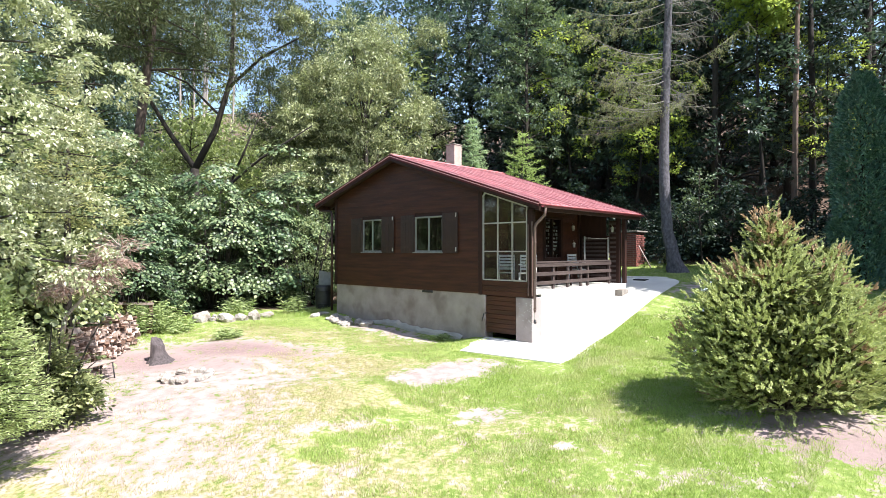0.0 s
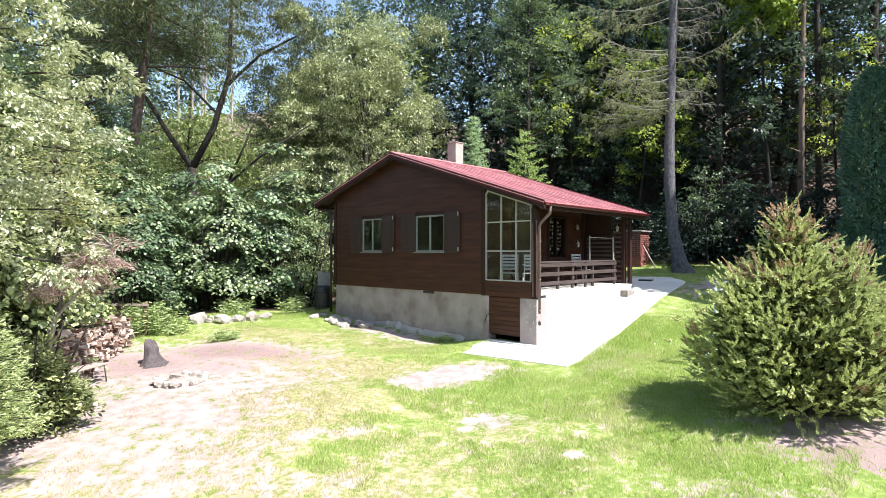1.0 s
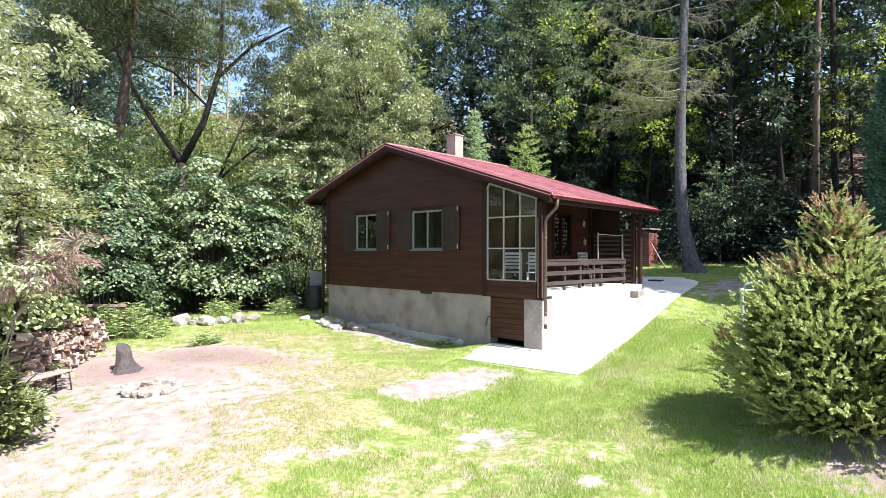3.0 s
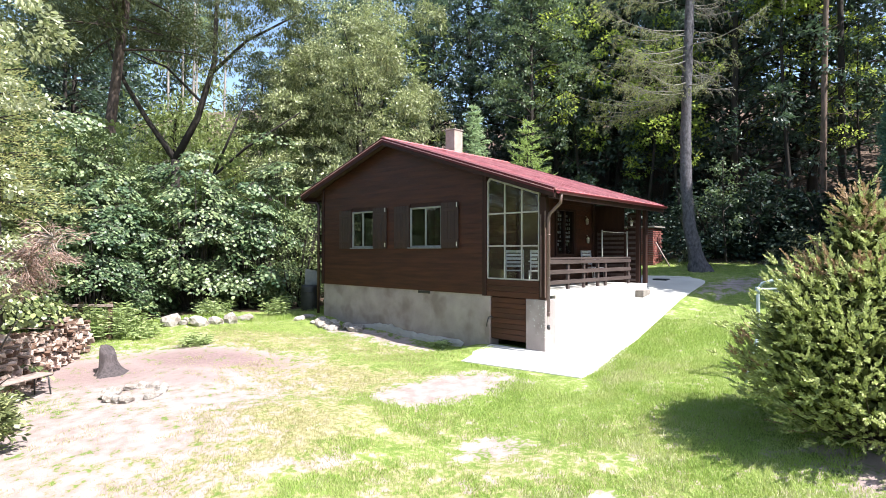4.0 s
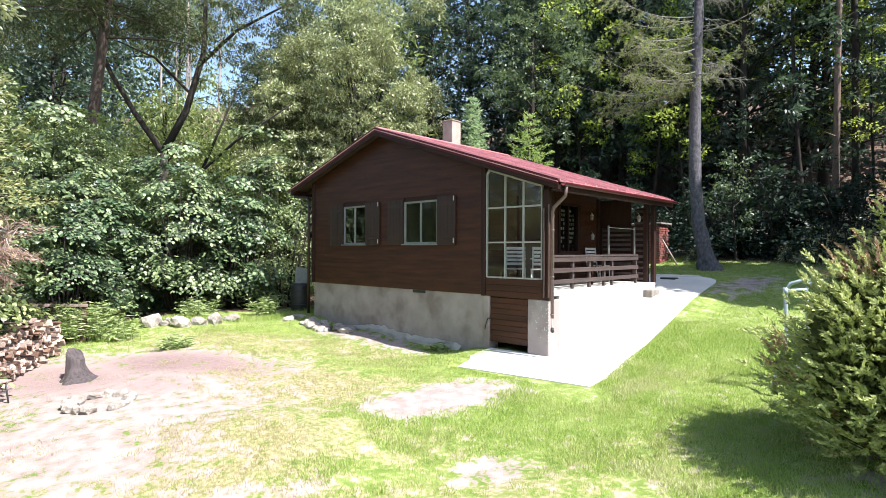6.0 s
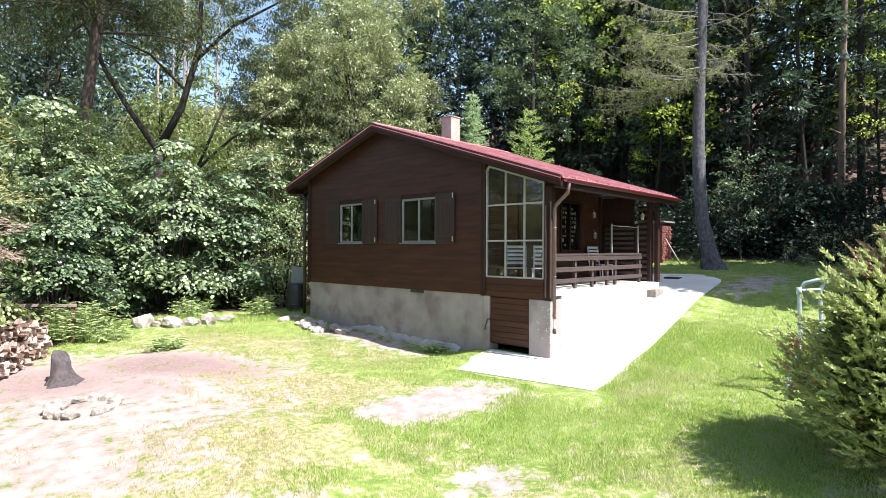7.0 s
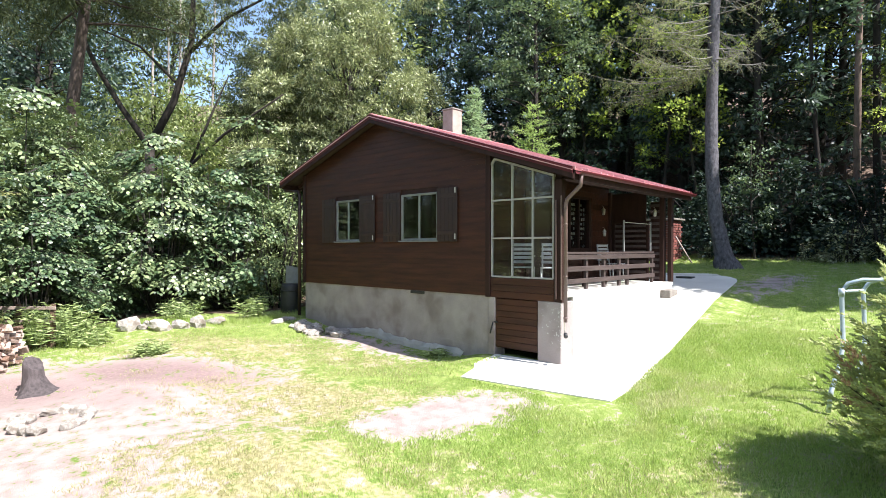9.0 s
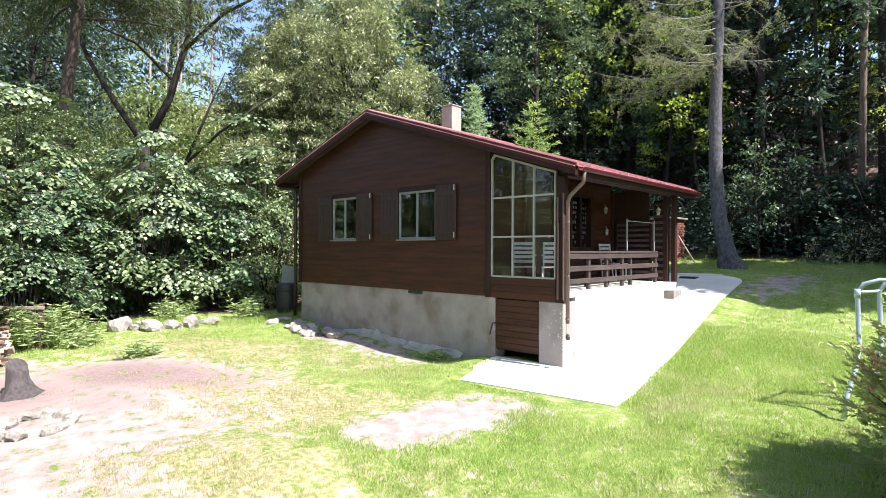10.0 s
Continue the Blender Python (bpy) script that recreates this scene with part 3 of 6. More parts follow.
# walls behind the boards
top = 0.10
wall_front = part("wall_front", bmesh.new(), WOOD_TRIM, cabin, "gable wall of dark stained horizontal boards")
bm = bmesh.new()
for x0, x1 in ((LEFT, -6.62), (-5.66, -4.17), (-3.04, -1.62)):
    bm2 = prism([(x0, WOOD_Z), (x1, WOOD_Z), (x1, roof_z(x1) - top), *([(RIDGE_X, roof_z(RIDGE_X) - top)] if x0 < RIDGE_X < x1 else []), (x0, roof_z(x0) - top)], "y", 0.028, 0.2)
    tmp = bpy.data.meshes.new("tmp")
    bm2.to_mesh(tmp)
    bm.from_mesh(tmp)
    bm2.free()
for x0, x1, z0, z1 in holes:
    box(bm, x0, x1, 0.028, 0.2, WOOD_Z, z0)
    bm2 = prism([(x0, z1), (x1, z1), (x1, roof_z(x1) - top), (x0, roof_z(x0) - top)], "y", 0.028, 0.2)
    tmp = bpy.data.meshes.new("tmp")
    bm2.to_mesh(tmp)
    bm.from_mesh(tmp)
    bm2.free()
bm.to_mesh(wall_front.data)
bm.free()


def board_mesh(x0, x1, z0, z1, cut=True):
    """One weatherboard: thick at its lower edge, tapering upwards, its ends cut to the roof's slope."""
    def ends(z):
        a, b = x0, x1
        if cut:
            a = max(a, RIDGE_X - (RIDGE_Z - top - z) / 0.317)
            b = min(b, RIDGE_X + (RIDGE_Z - top - z) / 0.328)
        return a, b
    (a0, b0), (a1, b1) = ends(z0), ends(z1)
    if b1 - a1 < 0.03:
        return None
    bm = bmesh.new()
    v = [bm.verts.new(c) for c in ((a0, 0.010, z0), (b0, 0.010, z0), (b0, 0.011, z0 + 0.004), (a0, 0.011, z0 + 0.004), (b1, 0.0155, z1), (a1, 0.0155, z1), (a0, 0.027, z0), (b0, 0.027, z0), (b1, 0.027, z1), (a1, 0.027, z1))]
    for f in ((0, 1, 2, 3), (3, 2, 4, 5), (0, 6, 7, 1), (5, 4, 8, 9), (6, 9, 8, 7), (0, 3, 5, 9, 6), (1, 7, 8, 4, 2)):
        bm.faces.new([v[i] for i in f])
    bmesh.ops.recalc_face_normals(bm, faces=bm.faces)
    return bm


pitch = 0.118
z = WOOD_Z - 0.02
while z < RIDGE_Z - 0.15:
    cuts = [(LEFT, -1.64)]
    for h in holes:
        if z + pitch > h[2] - 0.02 and z < h[3] + 0.02:
            cuts = [c for a, b in cuts for c in ((a, min(b, h[0] - 0.01)), (max(a, h[1] + 0.01), b)) if c[1] - c[0] > 0.02]
    for a, b in cuts:
        bm = board_mesh(a, b, z, z + pitch + 0.008)
        if bm:
            part("board", bm, WOOD, wall_front)
    z += pitch
part("corner_trim", boxes((LEFT - 0.03, LEFT + 0.09, -0.02, 0.10, WOOD_Z - 0.02, roof_z(LEFT) - 0.1), bevel=0.006), WOOD_TRIM, cabin)
part("corner_trim", boxes((-1.72, -1.60, -0.022, 0.10, 1.15, roof_z(-1.66) - 0.1), bevel=0.006), WOOD_TRIM, cabin)

# other outer walls, built plain where no view reaches
part("wall_left", boxes((LEFT, LEFT + 0.18, 0.2, BACK, WOOD_Z, roof_z(LEFT) - 0.12), bevel=0.004), WOOD, cabin)
part("wall_back", prism([(LEFT + 0.18, WOOD_Z), (INNER_X, WOOD_Z), (INNER_X, roof_z(INNER_X) - 0.1), (RIDGE_X, RIDGE_Z - 0.1), (LEFT + 0.18, roof_z(LEFT + 0.18) - 0.1)], "y", BACK - 0.18, BACK), WOOD, cabin)
part("inner_floor", boxes((LEFT + 0.18, INNER_X - 0.15, 0.2, BACK - 0.18, WOOD_Z, WOOD_Z + 0.06)), INNER, cabin)
# veranda wall with a door and a window
vw = part("wall_veranda", boxes((INNER_X - 0.15, INNER_X, 0.03, 2.95, FLOOR_Z, roof_z(INNER_X) - 0.12), (INNER_X - 0.15, INNER_X, 2.95, 3.95, FLOOR_Z, 2.05),
                                (INNER_X - 0.15, INNER_X, 2.95, 3.95, 3.35, roof_z(INNER_X) - 0.12), (INNER_X - 0.15, INNER_X, 3.95, BACK, FLOOR_Z, roof_z(INNER_X) - 0.12), bevel=0.003), WOOD_TRIM, cabin)
for k in range(17):
    z0 = FLOOR_Z + 0.02 + 0.135 * k
    for y0, y1 in ((0.05, 1.15), (2.15, 2.86), (4.02, 4.95)) if 2.0 < z0 + 0.1 < 3.4 else ((0.05, 1.15), (2.15, 4.95)):
        part("board", boxes((INNER_X + 0.002, INNER_X + 0.02, y0, y1, z0, z0 + 0.128), bevel=0.004), WOOD, vw)
door = part("veranda_door", boxes((INNER_X + 0.004, INNER_X + 0.045, 1.22, 2.08, FLOOR_Z + 0.02, FLOOR_Z + 2.0), bevel=0.006), SHUTTER, cabin, "dark brown boarded entrance door, closed")
part("door_handle", tube(bmesh.new(), [(INNER_X + 0.045, 1.98, FLOOR_Z + 1.02), (INNER_X + 0.09, 1.98, FLOOR_Z + 1.02), (INNER_X + 0.09, 1.88, FLOOR_Z + 1.02)], 0.009, 6), IRON, door)
part("door_frame", boxes((INNER_X + 0.003, INNER_X + 0.055, 1.15, 1.22, FLOOR_Z, FLOOR_Z + 2.07), (INNER_X + 0.003, INNER_X + 0.055, 2.08, 2.15, FLOOR_Z, FLOOR_Z + 2.07), (INNER_X + 0.003, INNER_X + 0.055, 1.22, 2.08, FLOOR_Z + 2.0, FLOOR_Z + 2.07), bevel=0.005), WOOD_TRIM, cabin)

# roof: boarding, seamed sheets, verge and fascia boards
length = Y_BACK - Y_FRONT
for side, x_eave in ((-1, EAVE_L), (1, EAVE_R)):
    deck = prism([(RIDGE_X, RIDGE_Z - 0.03), (x_eave, roof_z(x_eave) - 0.03), (x_eave, roof_z(x_eave) - 0.06), (RIDGE_X, RIDGE_Z - 0.06)], "y", Y_FRONT + 0.03, Y_BACK - 0.03)
    roof = part("roof", deck, DECK, cabin, "red seamed sheet roof over dark boarding")
    panels = 12
    wide = length / panels
    for k in range(panels):
        y0 = Y_FRONT + wide * k
        xe = x_eave + side * 0.03
        a, b = (RIDGE_X, RIDGE_Z), (xe, roof_z(xe))
        bm = prism([a, b, (b[0], b[1] - 0.022), (a[0], a[1] - 0.022)], "y", y0 + 0.002, y0 + wide - 0.002)
        part("roof_sheet", bm, ROOF, roof)
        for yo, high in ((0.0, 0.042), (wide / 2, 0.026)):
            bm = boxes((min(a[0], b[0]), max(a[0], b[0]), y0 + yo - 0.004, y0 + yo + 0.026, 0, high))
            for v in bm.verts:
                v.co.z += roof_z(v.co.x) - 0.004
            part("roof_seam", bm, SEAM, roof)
    for y0, y1 in ((Y_FRONT - 0.02, Y_FRONT + 0.028), (Y_BACK - 0.028, Y_BACK + 0.02)):
        part("verge_board", prism([(RIDGE_X, RIDGE_Z - 0.035), (x_eave, roof_z(x_eave) - 0.035), (x_eave, roof_z(x_eave) - 0.17), (RIDGE_X, RIDGE_Z - 0.17)], "y", y0, y1), WOOD_TRIM, roof)
        part("verge_flashing", prism([(RIDGE_X, RIDGE_Z + 0.028), (x_eave, roof_z(x_eave) + 0.028), (x_eave, roof_z(x_eave) - 0.085), (RIDGE_X, RIDGE_Z - 0.085)], "y", y0 - 0.012, y1 + 0.012), FLASHING, roof)
        yf = y0 - 0.034 if y0 < 1 else y1 + 0.012
        # Added lip in the sheen colour, drawing the sun's glint along the verge.
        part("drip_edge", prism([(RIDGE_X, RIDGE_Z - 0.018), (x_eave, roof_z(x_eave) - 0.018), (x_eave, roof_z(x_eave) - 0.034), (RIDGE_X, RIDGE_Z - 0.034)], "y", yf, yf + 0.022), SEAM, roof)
    xi, xo = (x_eave - 0.03, x_eave + 0.01) if side > 0 else (x_eave - 0.01, x_eave + 0.03)
    part("fascia", boxes((xi, xo, Y_FRONT + 0.03, Y_BACK - 0.03, roof_z(x_eave) - 0.19, roof_z(x_eave) - 0.062), bevel=0.004), WOOD_TRIM, roof)
    # half-round gutter
    bm = bmesh.new()
    xg, zg = x_eave + side * 0.075, roof_z(x_eave) - 0.045
    arc = [(xg + 0.062 * math.cos(a), zg + 0.062 * math.sin(a)) for a in [math.pi + math.pi * q / 8 for q in range(9)]]
    inner = [(xg + 0.056 * math.cos(a), zg + 0.056 * math.sin(a)) for a in [math.tau - math.pi * q / 8 for q in range(9)]]
    part("gutter", prism(arc + inner, "y", Y_FRONT + 0.04, Y_BACK - 0.04), FLASHING, cabin)
    # rafters under the overhang
    for k in range(7):
        y0 = 0.25 + 0.78 * k
        xa, xb = (x_eave - 0.04, INNER_X + 0.02) if side > 0 else (x_eave + 0.04, LEFT)
        bm = prism([(xa, roof_z(xa) - 0.065), (xb, roof_z(xb) - 0.065), (xb, roof_z(xb) - 0.18), (xa, roof_z(xa) - 0.17)], "y", y0, y0 + 0.08)
        part("rafter", bm, WOOD_TRIM, roof)
part("ridge_cap", prism([(RIDGE_X - 0.14, RIDGE_Z - 0.012), (RIDGE_X, RIDGE_Z + 0.045), (RIDGE_X + 0.14, RIDGE_Z - 0.014), (RIDGE_X + 0.14, RIDGE_Z - 0.002), (RIDGE_X, RIDGE_Z + 0.06), (RIDGE_X - 0.14, RIDGE_Z)], "y", Y_FRONT, Y_BACK), ROOF, cabin)
# chimney
chim = part("chimney", boxes((-5.75, -5.35, 3.04, 3.43, 4.6, 6.02), bevel=0.012), CHIM, cabin, "pale rendered chimney stack")
part("chimney_cap", boxes((-5.77, -5.33, 3.02, 3.45, 6.02, 6.06), bevel=0.01), MORTAR, chim)

# windows with open shutters
for x0, x1, z0, z1 in holes:
    w = part("window", boxes((x0, x0 + 0.02, 0.0, 0.07, z0, z1), (x1 - 0.02, x1, 0.0, 0.07, z0, z1), (x0 + 0.02, x1 - 0.02, 0.0, 0.07, z1 - 0.02, z1), (x0 + 0.02, x1 - 0.02, 0.0, 0.07, z0, z0 + 0.02), bevel=0.005), WHITE, cabin, "white wooden casement window")
    xm = (x0 + x1) / 2
    for a, b in ((x0 + 0.022, xm - 0.003), (xm + 0.003, x1 - 0.022)):
        zz0, zz1 = z0 + 0.022, z1 - 0.022
        part("sash", boxes((a, a + 0.022, 0.012, 0.05, zz0, zz1), (b - 0.022, b, 0.012, 0.05, zz0, zz1), (a + 0.022, b - 0.022, 0.012, 0.05, zz1 - 0.022, zz1), (a + 0.022, b - 0.022, 0.012, 0.05, zz0, zz0 + 0.022), bevel=0.004), WHITE, w)
        pane = part("pane", boxes((a + 0.018, b - 0.018, 0.028, 0.032, zz0 + 0.018, zz1 - 0.018)), GLASS, w)
        pane.visible_shadow = False
    part("sill", boxes((x0 - 0.04, x1 + 0.04, -0.055, 0.0, z0 - 0.03, z0 - 0.004), bevel=0.004), WHITE, w, "pale sheet-metal window sill")
    for a, b, hinge in ((x0 - 0.585, x0 - 0.012, False), (x1 + 0.012, x1 + 0.585, True)):
        s = part("shutter", boxes((a, b, -0.03, -0.006, z0 - 0.03, z1 + 0.06), bevel=0.004), SHUTTER, cabin, "dark boarded shutter folded open against the wall")
        for zb in (z0 + 0.12, z1 - 0.14):
            part("batten", boxes((a + 0.03, b - 0.03, -0.046, -0.03, zb, zb + 0.08), bevel=0.004), SHUTTER, s)
        for q in range(5):
            xq = a + (b - a) * q / 5
            part("shutter_board", boxes((xq + 0.003, xq + (b - a) / 5 - 0.003, -0.036, -0.03, z0 - 0.028, z1 + 0.058), bevel=0.002), SHUTTER, s)
        if hinge:
            for zb in (z0 + 0.02, z1 - 0.06):
                part("hinge", boxes((b - 0.045, b - 0.02, -0.062, -0.046, zb, zb + 0.11), bevel=0.004), IRON, s, "pale steel shutter hook")
part("vent", boxes((-3.87, -3.45, 0.005, 0.05, 1.10, 1.165), bevel=0.005), DARK, cabin, "small dark ventilation slot")

# glazed end of the veranda
GX = (-1.58, -1.10, -0.64, -0.20)
glaz = part("veranda_window", bmesh.new(), GLAZING_BAR, cabin, "tall grey-white nine-pane window closing the veranda end")


def glaze_top(x):
    return roof_z(x) - 0.225


bm = bmesh.new()
for i, x in enumerate(GX):
    wx = 0.014
    t = 3.74 if i == 0 else glaze_top(x)
    box(bm, x - wx, x + wx, 0.0, 0.055, 1.55, t, bevel=0.004)
for zt in (1.555, 2.29, 3.02):
    for a, b in zip(GX, GX[1:]):
        box(bm, a + 0.017, b - 0.017, 0.003, 0.052, zt - 0.016, zt + 0.016, bevel=0.004)
for a, b in (((-1.60, 3.73), (-1.52, glaze_top(-1.52))), ((-1.52, glaze_top(-1.52)), (-0.18, glaze_top(-0.18)))):
    bm2 = prism([(a[0], a[1] - 0.02), (b[0], b[1] - 0.02), (b[0], b[1] + 0.02), (a[0], a[1] + 0.02)], "y", -0.002, 0.057)
    tmp = bpy.data.meshes.new("tmp")
    bm2.to_mesh(tmp)
    bm.from_mesh(tmp)
    bm2.free()
bm.to_mesh(glaz.data)
bm.free()
for a, b in zip(GX, GX[1:]):
    for z0, z1 in ((1.575, 2.27), (2.31, 3.0), (3.04, None)):
        if z1:
            bm = boxes((a + 0.018, b - 0.018, 0.024, 0.029, z0, z1))
        else:
            bm = prism([(a + 0.018, z0), (b - 0.018, z0), (b - 0.018, glaze_top(b) - 0.01), (max(a, -1.53) + 0.018, glaze_top(max(a, -1.53)) - 0.01)] + ([(a + 0.018, 3.72)] if a < -1.5 else []), "y", 0.024, 0.029)
        pane = part("pane", bm, GLASS, glaz)
        pane.visible_shadow = False
panel = part("veranda_panel", boxes((-1.60, -0.18, 0.03, 0.07, 1.15, 1.535)), WOOD_TRIM, cabin)
for k in range(3):
    part("board", boxes((-1.60, -0.18, -0.002, 0.028, 1.15 + 0.128 * k, 1.275 + 0.128 * k), bevel=0.005), WOOD, panel)
# spandrel between the glazing and the roof
part("spandrel", prism([(-1.60, 3.95), (-0.18, glaze_top(-0.18) + 0.022), (-0.18, roof_z(-0.18) - 0.075), (-1.60, roof_z(-1.60) - 0.075)], "y", 0.0, 0.06), WOOD_TRIM, cabin)
cel = part("cellar_door", boxes((-1.495, -0.53, 0.05, 0.075, 0.19, 1.14)), WOOD_TRIM, cabin, "low boarded cellar door in the plinth")
for k in range(1, 9):
    part("board", boxes((-1.49, -0.535, 0.028, 0.049, 0.10 + 0.115 * k, 0.211 + 0.115 * k), bevel=0.004), WOOD, cel)
part("latch", boxes((-1.55, -1.44, 0.0, 0.024, 0.66, 0.69), bevel=0.004), DARK, cel)
part("hook", tube(bmesh.new(), [(-1.53, -0.012, 0.67), (-1.57, -0.02, 0.55), (-1.60, -0.012, 0.45)], 0.012, 6), DARK, cel)

# veranda floor, posts and beams
part("veranda_floor", boxes((INNER_X, -0.03, 0.03, BACK + 0.12, FLOOR_Z - 0.08, FLOOR_Z), bevel=0.006), CONCRETE, cabin, "pale concrete veranda floor")
for x0, y0, sx in ((-0.175, 0.0, 0.16), (-0.30, BACK - 0.02, 0.11), (-0.12, BACK + 0.02, 0.10)):
    part("post", boxes((x0, x0 + sx, y0, y0 + 0.13, FLOOR_Z - 0.16 if y0 < 1 else FLOOR_Z, roof_z(x0 + sx) - 0.24), bevel=0.008), WOOD_TRIM, cabin)
part("eave_beam", boxes((-0.19, -0.03, 0.065, BACK + 0.12, roof_z(-0.03) - 0.24, roof_z(-0.03) - 0.075), bevel=0.006), WOOD_TRIM, cabin)
# slim dark slats beside the corner post
for x0, zt in ((-0.13, 2.95), (-0.02, 3.02)):
    part("slat", boxes((x0, x0 + 0.022, -0.05, -0.02, 1.2, zt), bevel=0.003), PIPE, cabin)

# railing
rail = part("railing", boxes((-0.335, -0.245, 0.15, 4.55, 1.985, 2.03), bevel=0.006), RAIL, cabin, "low brown board railing along the veranda")
for z0, z1 in ((1.885, 1.975), (1.66, 1.755), (1.43, 1.52)):
    part("rail_board", boxes((-0.262, -0.235, 0.15, 4.55, z0, z1), bevel=0.005), RAIL, rail)
for y in (0.2, 1.32, 2.05, 2.75, 3.15, 4.47):
    part("rail_post", boxes((-0.325, -0.265, y, y + 0.075, FLOOR_Z, 1.984), bevel=0.005), RAIL, rail)
# screen at the veranda's far end, two pale posts above the railing
for x, y in ((-0.30, 3.02), (-0.30, 4.44)):
    part("screen_post", boxes((x - 0.018, x + 0.014, y, y + 0.035, 2.035, 2.72), bevel=0.004), WHITE, cabin, "slim pale post standing on the railing")
part("screen_bar", boxes((-0.305, -0.29, 3.07, 4.44, 2.668, 2.682), bevel=0.003), IRON, cabin)
# added post that closes a bright gap at the wall's end
part("corner_post", boxes((-1.70, -1.53, BACK - 0.10, BACK + 0.001, FLOOR_Z, 3.55), bevel=0.005), WOOD_TRIM, cabin)
# added dark panel, standing for the dark wood behind the open screen
part("end_panel", boxes((-1.6, -0.64, BACK + 0.004, BACK + 0.03, FLOOR_Z, 3.5), bevel=0.003), WOOD_TRIM, cabin)
# solid backing added for the darkness seen between the slats
ladder = part("end_frame", boxes((-0.54, -0.31, BACK + 0.03, BACK + 0.05, FLOOR_Z, 3.25), bevel=0.003), WOOD_TRIM, cabin, "dark narrow trellis beside the corner posts, with an added solid backing")
for k in range(13):
    part("slat", boxes((-0.56, -0.30, BACK, BACK + 0.028, FLOOR_Z + 0.05 + 0.148 * k, FLOOR_Z + 0.115 + 0.148 * k), bevel=0.003), RAIL, ladder)
scr = part("end_screen", boxes((-1.5, -1.44, BACK - 0.06, BACK, FLOOR_Z, 2.78), (-0.62, -0.56, BACK - 0.06, BACK, FLOOR_Z, 2.78), (-1.5, -0.5, BACK - 0.062, BACK + 0.002, 2.74, 2.78), bevel=0.004), WOOD_TRIM, cabin, "dark open slatted screen at the veranda end")
for k in range(11):
    part("slat", boxes((-1.44, -0.62, BACK - 0.045, BACK - 0.02, FLOOR_Z + 0.06 + 0.128 * k, FLOOR_Z + 0.125 + 0.128 * k), bevel=0.003), RAIL, scr)

# veranda window with lace
vwin = part("window", boxes((INNER_X - 0.09, INNER_X + 0.03, 2.95, 3.01, 2.05, 3.35), (INNER_X - 0.09, INNER_X + 0.03, 3.89, 3.95, 2.05, 3.35), (INNER_X - 0.09, INNER_X + 0.03, 3.01, 3.89, 2.05, 2.11), (INNER_X - 0.09, INNER_X + 0.03, 3.01, 3.89, 3.29, 3.35), (INNER_X - 0.07, INNER_X + 0.01, 3.42, 3.47, 2.11, 3.29), bevel=0.004), WOOD_TRIM, cabin, "dark framed veranda window with white lace")
pane = part("pane", boxes((INNER_X - 0.04, INNER_X - 0.035, 3.0, 3.9, 2.1, 3.3)), GLASS, vwin)
pane.visible_shadow = False
bm = bmesh.new()
rng = np.random.default_rng(5)
for y0 in (3.05, 3.52):
    for k in range(9):
        zc = 2.2 + 0.115 * k
        for q in range(3):
            if rng.random() < 0.8:
                yq = y0 + 0.1 * q + rng.random() * 0.03
                box(bm, INNER_X - 0.062, INNER_X - 0.058, yq, yq + 0.05 + 0.03 * rng.random(), zc, zc + 0.05 + 0.03 * rng.random())
part("lace_curtain", bm, LACE, vwin, "white lace pattern hanging behind the pane")

# rainwater pipes
dp = bmesh.new()
tube(dp, [(0.43, -0.12, 3.34), (0.40, -0.10, 3.16), (0.13, -0.07, 2.95), (0.10, -0.07, 2.86), (0.10, -0.07, 0.82)], 0.034, 10)
down = part("downpipe", dp, PIPE, cabin, "brown sheet-metal rainwater downpipe")
part("spout", tube(bmesh.new(), [(0.10, -0.07, 0.62), (0.135, -0.12, 0.575)], [0.034, 0.036], 10), DARK, down, "black open mouth of the downpipe")
part("rod", tube(bmesh.new(), [(0.075, -0.05, 1.15), (0.075, -0.05, 0.60)], 0.010, 6), IRON, down)
for z in (2.5, 1.6, 0.88):
    part("clip", tube(bmesh.new(), [(0.10, -0.07, z), (0.10, -0.07, z + 0.025)], 0.040, 10), PIPE, down)
dp = bmesh.new()
tube(dp, [(EAVE_L - 0.08, -0.12, 3.84), (EAVE_L - 0.05, -0.1, 3.72), (-8.30, -0.06, 3.66), (-8.25, -0.05, 3.55), (-8.25, -0.05, 0.25)], 0.042, 10)
part("downpipe", dp, SHUTTER, cabin, "dark downpipe at the gable corner")


# ---- veranda things ----
def garden_chair():
    c = thing("garden_chair", "white slatted garden chair on the veranda", "chair", group="chairs on the veranda")
    for k in range(6):
        part("seat_slat", boxes((-0.22, 0.22, -0.22 + 0.074 * k, -0.16 + 0.074 * k, 0.42, 0.438), bevel=0.003), CHAIR, c)
    for k in range(5):
        z = 0.50 + 0.085 * k
        yb = 0.235 + 0.10 * (z - 0.44)
        part("back_slat", boxes((-0.22, 0.22, yb, yb + 0.016, z, z + 0.058), bevel=0.003), CHAIR, c)
    for x in (-0.2, 0.2):
        part("front_leg", tube(bmesh.new(), [(x, -0.2, 0.0), (x, -0.17, 0.42)], 0.016, 8), CHAIR, c)
        part("rear_leg", tube(bmesh.new(), [(x, 0.17, 0.0), (x, 0.225, 0.42), (x, 0.285, 0.90)], 0.016, 8), CHAIR, c)
        part("armrest", boxes((x - 0.025, x + 0.025, -0.2, 0.24, 0.64, 0.66), bevel=0.005), CHAIR, c)
    return c


